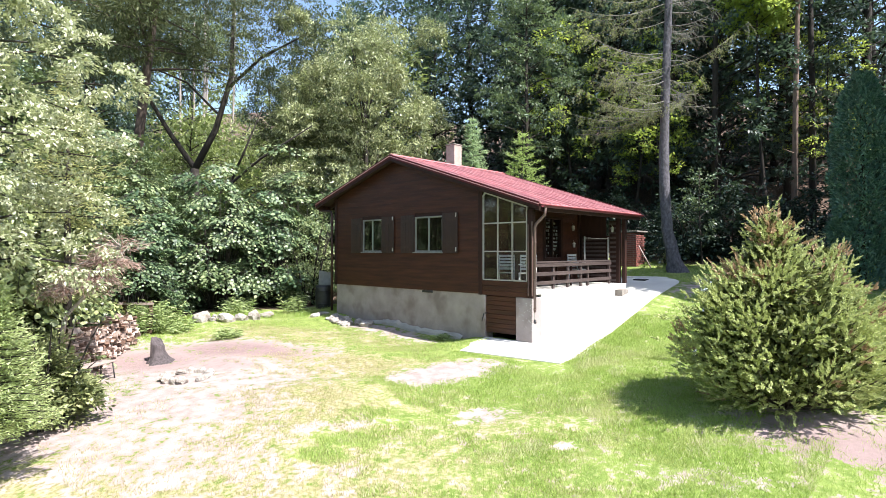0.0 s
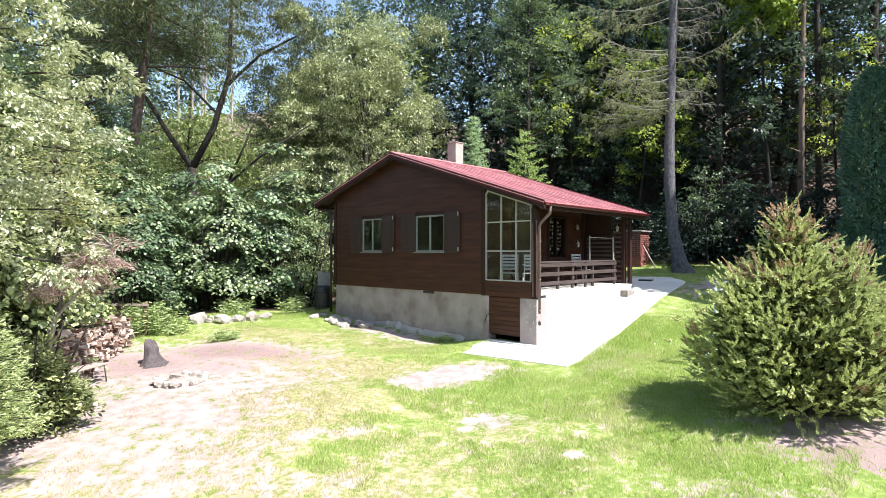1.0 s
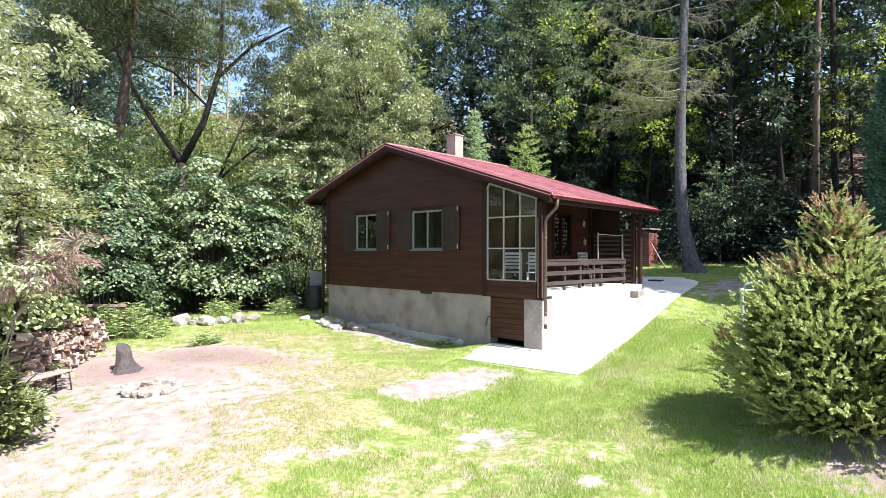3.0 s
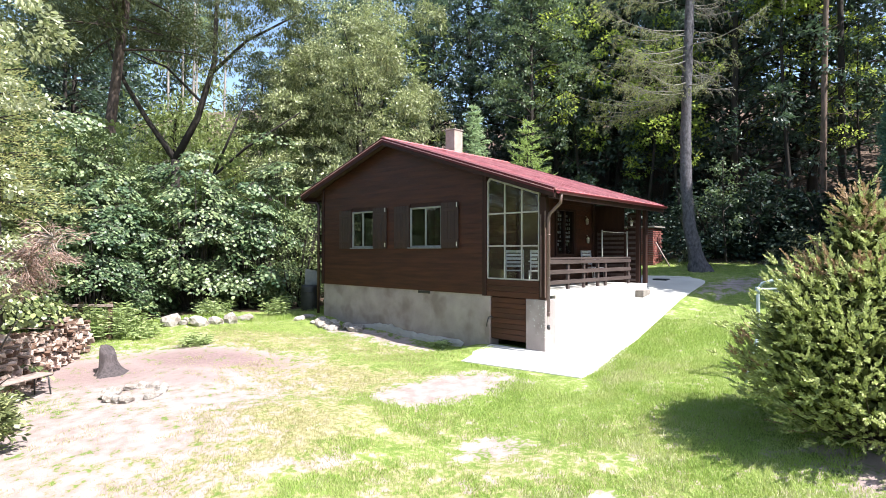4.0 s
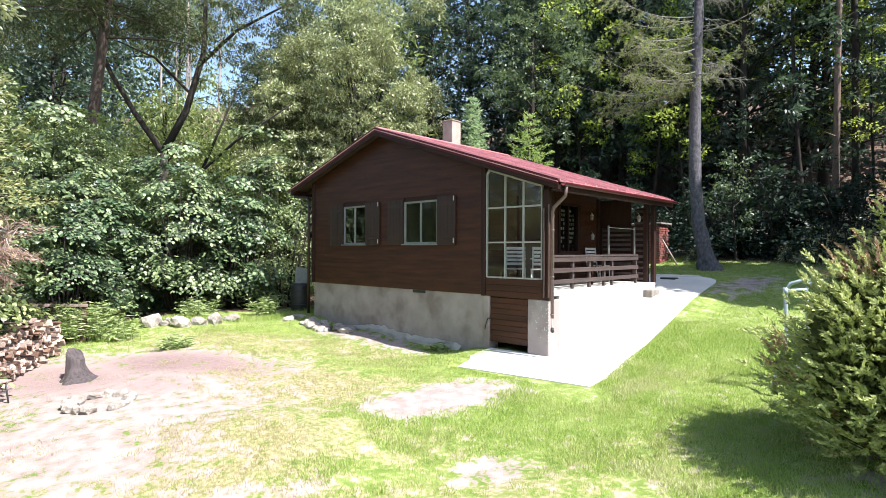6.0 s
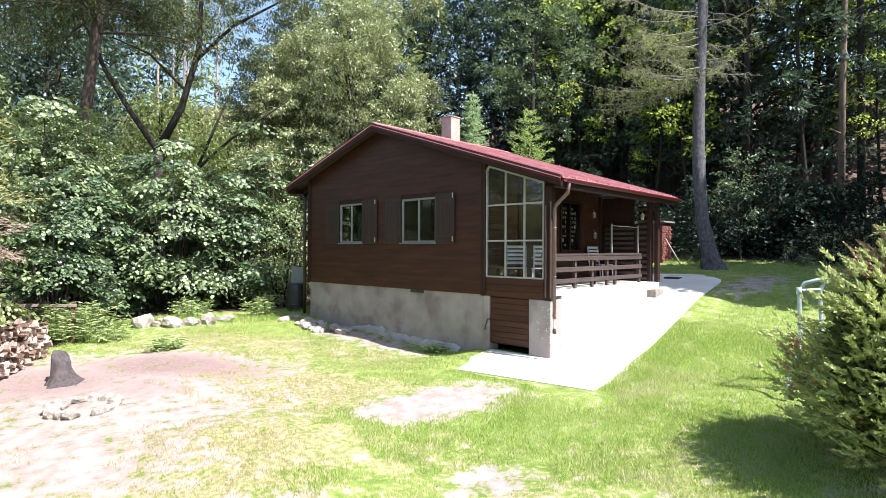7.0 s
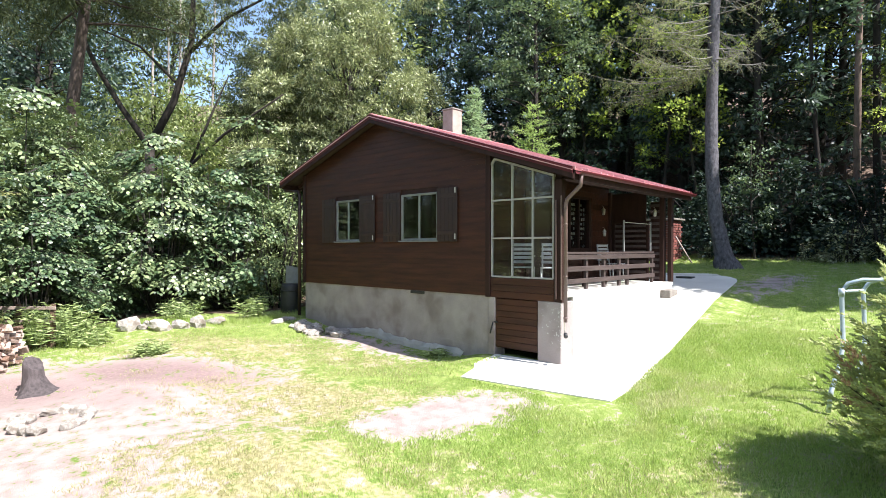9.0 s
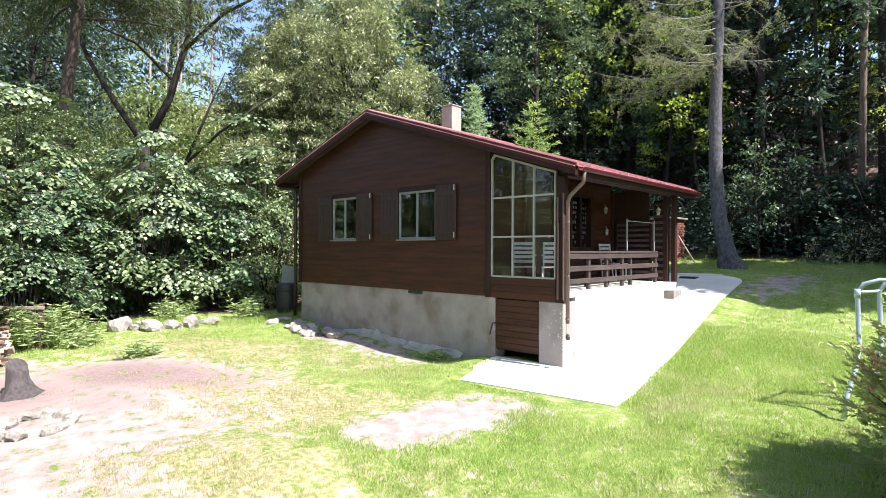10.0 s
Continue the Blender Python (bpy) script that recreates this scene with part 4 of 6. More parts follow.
first = garden_chair()
first.matrix_basis = pose(-1.18, 0.5, FLOOR_Z, 0, 0, 36)
for x, y, a in ((-0.62, 0.66, 30), (-1.15, 4.2, 80)):
    copy_thing(first, pose(x, y, FLOOR_Z, 0, 0, a))
table = thing("veranda_table", "dark wooden table between the veranda chairs", "table", pose(-0.92, 2.45, FLOOR_Z))
part("tabletop", boxes((-0.3, 0.3, -0.55, 0.55, 0.62, 0.65), bevel=0.008), RAIL, table)
for x in (-0.24, 0.24):
    for y in (-0.48, 0.48):
        part("leg", boxes((x - 0.025, x + 0.025, y - 0.025, y + 0.025, 0, 0.62), bevel=0.004), WOOD_TRIM, table)


def lantern(m):
    c = thing("lantern", "small white metal lantern hanging on the veranda", "lantern", m, group="veranda lanterns")
    part("body", tube(bmesh.new(), [(0, 0, -0.09), (0, 0, -0.07), (0, 0, 0.05), (0, 0, 0.07)], [0.035, 0.05, 0.065, 0.03], 6), GLAZING_BAR, c)
    part("hood", tube(bmesh.new(), [(0, 0, 0.07), (0, 0, 0.12), (0, 0, 0.16)], [0.08, 0.04, 0.012], 6), IRON, c)
    part("hook", tube(bmesh.new(), [(0, 0, 0.16), (-0.02, 0, 0.21), (-0.07, 0, 0.22)], 0.006, 6), IRON, c)


lantern(pose(INNER_X + 0.07, 4.55, 3.02) @ Matrix.Scale(0.75, 4))
lantern(pose(INNER_X + 0.07, 4.6, 2.48) @ Matrix.Scale(0.75, 4))
lantern(pose(-0.36, 4.86, 2.95) @ Matrix.Scale(0.75, 4))
step = part("step_block", boxes((-0.029, 0.20, 4.36, 4.80, 0.9, 1.14), bevel=0.012), BLOCK)
tagged(step, "rough concrete block as a step up to the veranda", "step")
kerb = part("door_mat", boxes((-0.62, -0.2, 6.9, 7.2, 1.27, 1.345), bevel=0.01), DARK)
tagged(kerb, "dark low mat lying on the shaded path", "mat")


# ---- trees and shrubs ----
def lobe_leaves(name, lobes, radii, clumps, per, length, width, rng, droop=0.3, lift=0.6, clump_r=0.3, flat=0.8):
    """Leaf clumps set over the outer skin of several overlapping lobes, so that the crown has lit humps and dark hollows."""
    lobes, radii = np.asarray(lobes, float), np.asarray(radii, float)
    m = len(lobes)
    u = unit(rng.normal(size=(m * clumps, 3)) + np.array((0, 0, 0.25)))
    r = np.repeat(radii, clumps)[:, None] * (0.62 + 0.42 * rng.random((m * clumps, 1)))
    c = np.repeat(lobes, clumps, 0) + u * r * np.array((1, 1, flat))
    n = len(c) * per
    v = unit(rng.normal(size=(n, 3)))
    pos = np.repeat(c, per, 0) + v * clump_r * (0.25 + 0.75 * rng.random((n, 1))) * np.array((1, 1, 0.45))
    way = unit(v * 0.7 + np.repeat(u, per, 0) * 0.6 + rng.normal(size=(n, 3)) * 0.45 + np.array((0, 0, -droop)))
    size = 0.65 + 0.7 * rng.random(n)
    return blades(name, pos, way, length * size, width * size, rng, lift)


def broadleaf(name, label, seed, height, radius, base, leaf_mat, bark, leaf_len=0.16, lobes=60, clumps=12, per=24, droop=0.3, trunk_r=0.16, low=0.12, narrow=0.5, lobe_r=1.0, clump_r=0.32):
    """A tapered trunk, limbs, and a ragged crown of leafy lobes at the limb ends."""
    rng = np.random.default_rng(seed)
    tree = thing(name, label, "tree")
    bm = bmesh.new()
    sway = rng.normal(size=2) * 0.03 * height

    def stem(f):
        return Vector((sway[0] * math.sin(f * 2.2), sway[1] * math.sin(f * 1.7), f * height * 0.93))
    tube(bm, [stem(k / 9) - Vector((0, 0, 0.3 if k == 0 else 0)) for k in range(10)], [trunk_r * (1.35 if k == 0 else 1) * (1 - 0.9 * k / 9) + 0.012 for k in range(10)], 9)
    part("trunk", bm, bark, tree)
    bm = bmesh.new()
    ends = []
    for k in range(lobes):
        f = low + (0.97 - low) * (k + rng.random()) / lobes
        a = k * 2.4 + rng.random()
        rel = (f - low) / (1 - low)
        reach = radius * (math.sin(math.pi * min(1, 0.28 + 0.72 * rel)) ** 0.7) * (0.45 + 0.65 * rng.random())
        p0 = stem(f)
        p1 = p0 + Vector((math.cos(a) * reach, math.sin(a) * reach, reach * (0.1 + 0.3 * rng.random())))
        tube(bm, curve_pts(p0, p1, (0, 0, 0.12 * reach), 3), [trunk_r * 0.3 * (1 - f * 0.6) * (1 - 0.8 * q / 3) + 0.008 for q in range(4)], 4, cap=False)
        ends.append(tuple(p1))
    tagged(part("branchwork", bm, bark, tree), kind="stuff")
    link("crown", lobe_leaves("crown", ends, lobe_r * (0.7 + 0.6 * rng.random(lobes)), clumps, per, leaf_len, leaf_len * narrow, rng, droop, 1.1, clump_r=clump_r), leaf_mat, tree)
    tree.matrix_basis = base
    return tree


def on(x, y, turn=0, scale=1.0, sink=0.05):
    return pose(x, y, ground_z(x, y) - sink, 0, 0, turn) @ Matrix.Scale(scale, 4)


def copy_scaled(ob, x, y, turn, sx):
    c = copy_thing(ob, pose(0, 0, 0))
    c.matrix_basis = pose(x, y, ground_z(x, y) - 0.1, 0, 0, turn) @ Matrix.Diagonal((sx, sx, sx * 1.02, 1))
    return c


rng = np.random.default_rng(11)
WOODS = "wood behind the cabin"
near_trees = [broadleaf("forest_tree", "tall dark green broadleaved tree in the wood behind the cabin", 20 + k, 16.5 + k, 3.3, on(x, y), m, BARK_DARK, 0.215, 64, 11, 17, 0.35, 0.2, 0.08, 0.55)
              for k, (x, y, m) in enumerate(((-9.8, 16.2, FOREST), (-4.5, 18.0, FOREST)))]
deep_tree = broadleaf("forest_tree", "dense dark tree deeper in the wood", 24, 19.0, 4.2, on(-7, 21.5), FOREST, BARK_DARK, 0.28, 62, 11, 15, 0.35, 0.24, 0.05, 0.55, 1.35, 0.5)
for t in (*near_trees, deep_tree):
    tagged(t, group=WOODS)
for k, (x, y) in enumerate(((-1.0, 17.2), (1.4, 19.4), (-13.0, 17.5), (-17.5, 14.5), (-7.0, 17.6))):
    copy_scaled(near_trees[1] if k < 2 or k > 3 else near_trees[0], x, y, rng.random() * 360, 0.9 + 0.25 * rng.random())
for k, (x, y) in enumerate(((-12.5, 22), (-18.5, 20), (0.2, 22), (4.5, 23), (-3.0, 24), (-9, 26), (-16, 26), (-13.5, 20.0), (-9.5, 22.0), (-22, 18), (3.5, 27.5), (-13, 31), (-7, 32), (-19, 29))):
    copy_scaled(deep_tree, x + rng.normal() * 0.4, y + rng.normal() * 0.4, rng.random() * 360, 0.85 + 0.3 * rng.random())
for k, (x, y, sc) in enumerate(((-35, -7, 1.0), (-33, -2, 0.95), (-38, -0.5, 1.1), (-37.6, 18.6, 1.0), (-34.6, 22.7, 1.0), (-39.2, 15.5, 0.75), (-27, 15.5, 0.9), (-23.5, 13, 0.8), (-44, -3, 1.2), (-45, 5, 1.2))):
    copy_scaled(deep_tree, x, y, 40 * k, sc)
# tall trees beside the lawn, whose shade lies over its far end
shade = broadleaf("lime_tree", "tall dense lime tree beside the lawn", 27, 17.5, 2.7, on(9.9, 8.3), FOREST, BARK_DARK, 0.52, 60, 12, 9, 0.35, 0.24, 0.06, 0.6, 1.05, 0.5)
for x, y, sc in ((12.6, 8.1, 1.0), (11.2, 8.9, 1.05), (9.7, 9.3, 0.85), (11.6, 14.2, 1.0), (14.2, 14.9, 1.1)):
    copy_scaled(shade, x, y, 30 * x, sc)
# sunlit trees further off at the left
far_tree = broadleaf("sunlit_tree", "bright green sunlit tree seen past the willow limbs", 26, 8.5, 3.0, on(-29, 3.5), WILLOW, BARK_DARK, 0.24, 46, 11, 11, 0.5, 0.15, 0.02, 0.35, 1.1, 0.45)
tagged(far_tree, group="far sunlit trees")
for k, (x, y, sc) in enumerate(((-28, -1.5, 1.0), (-32, 0.5, 1.1), (-30, 8, 1.05), (-34, 5, 1.2), (-35, -4, 1.2), (-27, 12, 1.1), (-38, 10, 1.3), (-40, 1, 1.5), (-50, -3, 2.0), (-52, 5, 1.9), (-54, 13, 2.1), (-33, -9, 1.5), (-26, -8, 1.3), (-34, 16, 1.5))):
    copy_scaled(far_tree, x, y, 50 * k, sc)
broadleaf("sunlit_tree", "tree top in the wood, sunlight put into its yellow-green leaves", 28, 13.2, 1.5, on(1.4, 16.0), BRIGHT, BARK_DARK, 0.2, 26, 11, 20, 0.3, 0.1, 0.74, 0.6, 0.75, 0.35)
gap_tree = broadleaf("sunlit_tree", "slender tree in the wood, sunlight put into its yellow-green leaves", 30, 10.5, 2.2, on(-4.6, 15.6), BRIGHT, BARK_DARK, 0.15, 16, 9, 20, 0.3, 0.07, 0.3, 0.6, 0.7, 0.35)
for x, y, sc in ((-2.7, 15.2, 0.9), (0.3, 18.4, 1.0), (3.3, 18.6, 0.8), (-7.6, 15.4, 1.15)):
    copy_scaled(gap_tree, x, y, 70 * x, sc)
broadleaf("sunlit_leaf_tree", "broadleaved tree behind the roof, sunlight put into its lighter green", 29, 15.5, 2.5, on(-8.6, 12.3), FORESTB, BARK_DARK, 0.15, 44, 11, 26, 0.4, 0.16, 0.36, 0.5, 0.85, 0.3)
# unseen trees added on the far side of the yard, darkening the panes' reflections
for x, y in ((-14, -18), (-20, -19), (-8, -22)):
    copy_scaled(deep_tree, x, y, 40 * x, 0.95)
for k in range(2):
    copy_scaled(far_tree, 2 + 12 * k, -21 - 7 * math.sin(k * 0.7), 63 * k, 1.8 + 0.3 * (k % 3))


def shrub(name, label, seed, height, radius, leaf_mat, leaf_len, clumps, per, narrow=0.75, droop=0.2, lift=0.9, clump_r=0.42, group="", hollow=0.55, foot=0.12, layer=0.75):
    """Many stems from the ground, leaves in layers on an uneven outline."""
    rng = np.random.default_rng(seed)
    s = thing(name, label, "shrub", group=group)
    bm = bmesh.new()
    ends = []
    for k in range(16):
        a, r = rng.random() * math.tau, radius * (0.35 + 0.6 * rng.random())
        end = Vector((math.cos(a) * r, math.sin(a) * r, height * (0.45 + 0.45 * rng.random())))
        tube(bm, curve_pts((math.cos(a) * 0.2, math.sin(a) * 0.2, -0.15), end, (0, 0, 0.25 * radius), 5), [0.028, 0.024, 0.02, 0.016, 0.011, 0.006], 5)
        ends.append(end)
    tagged(part("branchwork", bm, BARK_DARK, s), kind="stuff")
    u = unit(rng.normal(size=(clumps, 3)))
    u[:, 2] = np.abs(u[:, 2]) * 1.1 - 0.1
    f = hollow + (1 - hollow) * rng.random(clumps) ** 0.6
    bump = 0.8 + 0.3 * np.sin(u[:, 0] * 4 + seed) * np.cos(u[:, 1] * 5 + seed * 2) + 0.12 * rng.normal(size=clumps)
    c = u * (f * bump)[:, None] * np.array((radius, radius, height * 0.92))
    c[:, 2] = np.maximum(c[:, 2], foot * height * (0.5 + rng.random(clumps)))
    n = clumps * per
    v = unit(rng.normal(size=(n, 3)))
    spread = np.repeat(clump_r * (0.6 + 0.8 * rng.random(clumps)), per)[:, None]
    out = np.repeat(unit(u * np.array((1, 1, 0.2))), per, 0)
    pos = np.repeat(c, per, 0) + v * spread * (0.2 + 0.8 * rng.random((n, 1))) * np.array((1, 1, layer)) - np.array((0, 0, 1)) * (np.sum(v * out, 1, keepdims=True) * 0.3 * spread)
    way = unit(v * np.array((0.8, 0.8, 0.3)) + out * 0.6 + rng.normal(size=(n, 3)) * 0.35 + np.array((0, 0, -droop)))
    size = 0.65 + 0.7 * rng.random(n)
    link("leaves", blades("leaves", pos, way, leaf_len * size, leaf_len * narrow * size, rng, lift), leaf_mat, s)
    return s


def hazel_shrub(label, seed, height, radius, leaf_mat, boughs=60):
    """Arching stems that carry flat, nearly level sprays of large leaves, tier over tier with dark gaps between."""
    rng = np.random.default_rng(seed)
    s = thing("hazel_shrub", label, "shrub", group="hazel hedge")
    bm = bmesh.new()
    pos, way, face, size = [], [], [], []
    for k in range(boughs):
        a = rng.random() * math.tau
        f = 0.05 + 0.95 * rng.random() ** 0.85
        shell = radius * math.sqrt(max(0.04, 1 - (0.92 * f) ** 2.6)) * (0.82 + 0.6 * noise.noise((math.cos(a) * 1.9 + seed, math.sin(a) * 1.9, f * 5)) + 0.14 * rng.normal())
        out = np.array((math.cos(a), math.sin(a), 0.0))
        hub = out * shell * 0.62 + np.array((0, 0, height * f * (1 + 0.4 * noise.noise((math.cos(a) * 2.3, math.sin(a) * 2.3, seed)))))
        tube(bm, curve_pts((out[0] * 0.22, out[1] * 0.22, -0.15), tuple(hub), (0, 0, 0.2 * radius), 5), [0.028, 0.024, 0.02, 0.015, 0.01, 0.005], 5, cap=False)
        level = unit(np.array((0, 0, 1.0)) + out * (0.35 + 0.3 * rng.random()) + rng.normal(size=3) * 0.15)
        for spray in range(4 + int(3 * rng.random())):
            turn = a + rng.normal() * 0.75
            go = np.array((math.cos(turn), math.sin(turn), 0.0))
            go = unit(go - level * (go @ level) + np.array((0, 0, -0.1 * rng.random())))
            flat = unit(level + rng.normal(size=3) * 0.1)
            side = np.cross(flat, go)
            long = shell * (0.34 + 0.26 * rng.random()) + 0.2
            tube(bm, [hub, hub + go * long * 0.5, hub + go * long], [0.008, 0.006, 0.003], 3, cap=False)
            for q in range(27):
                u = 0.15 + 0.9 * q / 27
                w = 0.27 * (1.15 - abs(u - 0.5)) * rng.random()
                sg = 1 if q % 2 else -1
                pos.append(hub + go * long * u + side * sg * w + rng.normal(size=3) * 0.02 - flat * (w * 0.2 + 0.12 * u * u))
                way.append(unit(go * 0.65 + side * sg * 0.8 + rng.normal(size=3) * 0.22 - flat * 0.25))
                face.append(unit(flat + rng.normal(size=3) * 0.22))
                size.append(0.7 + 0.6 * rng.random())
    tagged(part("branchwork", bm, BARK_DARK, s), kind="stuff")
    size = np.array(size)
    link("leaves", blades("leaves", np.array(pos), np.array(way), 0.118 * size, 0.092 * size, rng, rounded=True, face=np.array(face)), leaf_mat, s)
    return s


hazel = [hazel_shrub("large leafy hazel shrub in the sunlit hedge", 40, 4.9, 2.0, HAZEL), hazel_shrub("dark blue-green hazel shrub in the hedge", 41, 4.2, 1.9, HAZEL_DARK),
         hazel_shrub("yellow-green broadleaved shrub behind the woodpile", 42, 4.3, 1.9, SUNNY)]
hedge = [(-12.4, -6.6, 0), (-12.6, -4.4, 1), (-8.5, -8.5, 2), (-12.2, -2.2, 0), (-12.2, -0.2, 1), (-13.0, 4.4, 1), (-10.9, -8.4, 0), (-7.0, -10.1, 2), (-14.6, -5.2, 0), (-14.8, -1.0, 1), (-14.5, 2.6, 0), (-10.5, -5.7, 1)]
for k, (x, y, w) in enumerate(hedge):
    if k < 3:
        hazel[w].matrix_basis = on(x, y)
    else:
        copy_scaled(hazel[w], x, y, 77 * k, (1.2 if x < -14 else 0.66 if y == -5.7 else 0.95) + 0.2 * rng.random())
copy_scaled(hazel[1], -17.6, -0.9, 15, 1.28)
elder = shrub("elder_shrub", "light green small-leaved shrub at the end of the hedge", 55, 4.6, 1.75, FRESH, 0.085, 190, 46, 0.5, 0.35, 0.9, 0.34, layer=0.6)
elder.matrix_basis = on(-11.3, 1.0)
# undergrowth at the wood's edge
under = shrub("undergrowth", "broadleaved undergrowth at the edge of the wood, darkened for shade", 51, 2.6, 1.7, UNDER, 0.13, 95, 48, 0.7, 0.3, 0.8, 0.4, "undergrowth")
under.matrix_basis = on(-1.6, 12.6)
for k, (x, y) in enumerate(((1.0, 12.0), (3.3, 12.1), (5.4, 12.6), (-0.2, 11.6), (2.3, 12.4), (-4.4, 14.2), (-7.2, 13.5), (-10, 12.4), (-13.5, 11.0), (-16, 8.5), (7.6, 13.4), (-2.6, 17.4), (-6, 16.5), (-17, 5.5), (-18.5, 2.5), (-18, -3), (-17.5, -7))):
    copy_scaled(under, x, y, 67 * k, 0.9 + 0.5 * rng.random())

# the pale leaf colour stands for sun on these shrubs
lit = shrub("sunlit_shrub", "small shrub at the edge of the wood, sunlight put into its pale leaves", 53, 1.6, 0.8, PALE, 0.09, 60, 30, 0.6, 0.2, 0.9, 0.28, "pale shrubs")
lit.matrix_basis = on(2.7, 10.75)
for x, y, sc in ((3.6, 10.9, 1.2), (1.95, 10.9, 0.6), (-0.9, 10.6, 0.5), (4.5, 11.2, 1.0)):
    copy_scaled(lit, x, y, 90 * x, sc)
sapling = broadleaf("sapling", "slender sapling with pale leaves at the edge of the wood", 54, 3.9, 0.75, on(0.4, 10.65), FORESTB, BARK_DARK, 0.10, 13, 6, 12, 0.5, 0.03, 0.3, 0.6, 0.3, 0.2)

# forked willow with dark limbs
rng = np.random.default_rng(71)
fork = thing("forked_willow", "old willow with dark forked limbs behind the hedge", "tree")
RIGHT, NEAR = Vector((0.726, 0.687, 0)), Vector((0.687, -0.726, 0))
fz = 6.1
limb = [([(0, 0, -0.6), (0.05, 0, 3), (0, 0, fz)], [0.34, 0.28, 0.24])]
left_end = RIGHT * -2.3 + Vector((0, 0, fz + 3.5))
right_end = RIGHT * 1.75 + Vector((0, 0, fz + 4.4))
limb.append(([Vector((0, 0, fz)), RIGHT * -1.2 + Vector((0, 0, fz + 1.7)), left_end, RIGHT * -3.4 + Vector((0, 0, fz + 6))], [0.19, 0.15, 0.12, 0.07]))
limb.append(([Vector((0, 0, fz)), RIGHT * 1.0 + Vector((0, 0, fz + 1.9)), right_end, RIGHT * 1.9 + Vector((0, 0, fz + 8.5))], [0.23, 0.19, 0.15, 0.08]))
limb.append(([RIGHT * 1.6 + Vector((0, 0, fz + 3.9)), RIGHT * 3.2 + Vector((0, 0, fz + 5.4)), RIGHT * 5.5 + Vector((0, 0, fz + 6.6))], [0.12, 0.09, 0.05]))
limb.append(([RIGHT * 1.2 + Vector((0, 0, fz + 2.6)), RIGHT * -0.4 + Vector((0, 0, fz + 4.2)), RIGHT * -2.0 + Vector((0, 0, fz + 4.9))], [0.09, 0.07, 0.04]))
limb.append(([Vector((0, 0, 1.5)), RIGHT * 1.3 + Vector((0, 0, fz - 1.1)), RIGHT * 3.7 + NEAR * 1.5 + Vector((0, 0, fz + 0.25)), RIGHT * 6.3 + NEAR * 2.6 + Vector((0, 0, fz + 1.5))], [0.13, 0.10, 0.075, 0.035]))
limb.append(([RIGHT * 1.9 + NEAR * 0.4 + Vector((0, 0, fz - 0.7)), RIGHT * 2.9 + NEAR * 0.6 + Vector((0, 0, fz + 1.4)), RIGHT * 3.3 + Vector((0, 0, fz + 3.0))], [0.09, 0.06, 0.03]))
bm = bmesh.new()
for pts, rad in limb:
    tube(bm, pts, [q * 0.74 for q in rad], 8)
part("trunk", bm, BARK_DARK, fork)
AWAY = Vector((-0.687, 0.726, 0))
ends, size = [], []
for k in range(124):
    u = -9.0 + 14.5 * rng.random()
    hole = 1.9 < u < 2.9
    z = fz + (6.4 if hole else 4.7) + 5.2 * rng.random()
    ends.append(tuple(RIGHT * u + AWAY * (rng.normal() * 1.4) + Vector((0, 0, z))))
    size.append(0.8 + 0.5 * rng.random())
for k in range(22):
    ends.append(tuple(RIGHT * (1.0 + 5 * rng.random()) + AWAY * (2 + rng.normal() * 0.9) + Vector((0, 0, fz + 4.4 + 4.5 * rng.random()))))
    size.append(0.8 + 0.5 * rng.random())
for k in range(36):
    ends.append(tuple(RIGHT * (1.7 + 4.3 * rng.random()) + AWAY * (3.6 + rng.normal() * 0.6) + Vector((0, 0, fz + 1.6 + 3.5 * rng.random()))))
    size.append(0.8 + 0.4 * rng.random())
for k in range(26):
    ends.append(tuple(RIGHT * (3.4 + 5.2 * rng.random()) + AWAY * (rng.normal() * 0.4 + 2.2) + Vector((0, 0, fz + 0.4 + 2.6 * rng.random()))))
    size.append(0.7 + 0.4 * rng.random())
link("crown", lobe_leaves("crown", ends, size, 11, 30, 0.16, 0.042, rng, 0.8, 0.5, 0.3), OLIVE, fork)
fork.matrix_basis = on(-19.65, 0.0)

# the broad sunlit willow left of the chimney
rng = np.random.default_rng(72)
wil = thing("silvery_willow", "broad silvery green willow crown above the cabin roof", "tree")
bm = bmesh.new()
tube(bm, [(0, 0, -0.4), (0.1, 0, 2), (0, 0.2, 5), (0.3, 0, 9)], [0.3, 0.24, 0.17, 0.06], 9)
part("trunk", bm, BARK_DARK, wil)
bm = bmesh.new()
ends, size = [], []
for k in range(30):
    a, f = k * 2.4 + rng.random(), (k + rng.random()) / 30
    r = 3.9 * (0.55 + 0.45 * rng.random()) * math.sqrt(max(0.05, 1 - (1.6 * f - 0.62) ** 2))
    p0, p1 = Vector((0.1, 0.1, 1.4 + 7.0 * f)), Vector((math.cos(a) * r, math.sin(a) * r, 2.4 + 9.6 * f))
    tube(bm, curve_pts(p0, p1, (0, 0, 0.5), 4), [0.05, 0.04, 0.03, 0.02, 0.01], 5, cap=False)
    ends += [tuple(p1), tuple(p1 + Vector(rng.normal(size=3) * 1.1))]
    size += [1.15 + 0.5 * rng.random(), 0.6 + 0.35 * rng.random()]
tagged(part("branchwork", bm, BARK_DARK, wil), kind="stuff")
link("crown", lobe_leaves("crown", ends, size, 38, 46, 0.145, 0.045, rng, 0.4, 0.8, 0.3), SILVER, wil)
wil.matrix_basis = on(-16.3, 7.6, 0, 1.08)
copy_scaled(far_tree, -25.5, 6.3, 200, 1.1)
copy_scaled(far_tree, -27.5, 3.0, 100, 1.25)
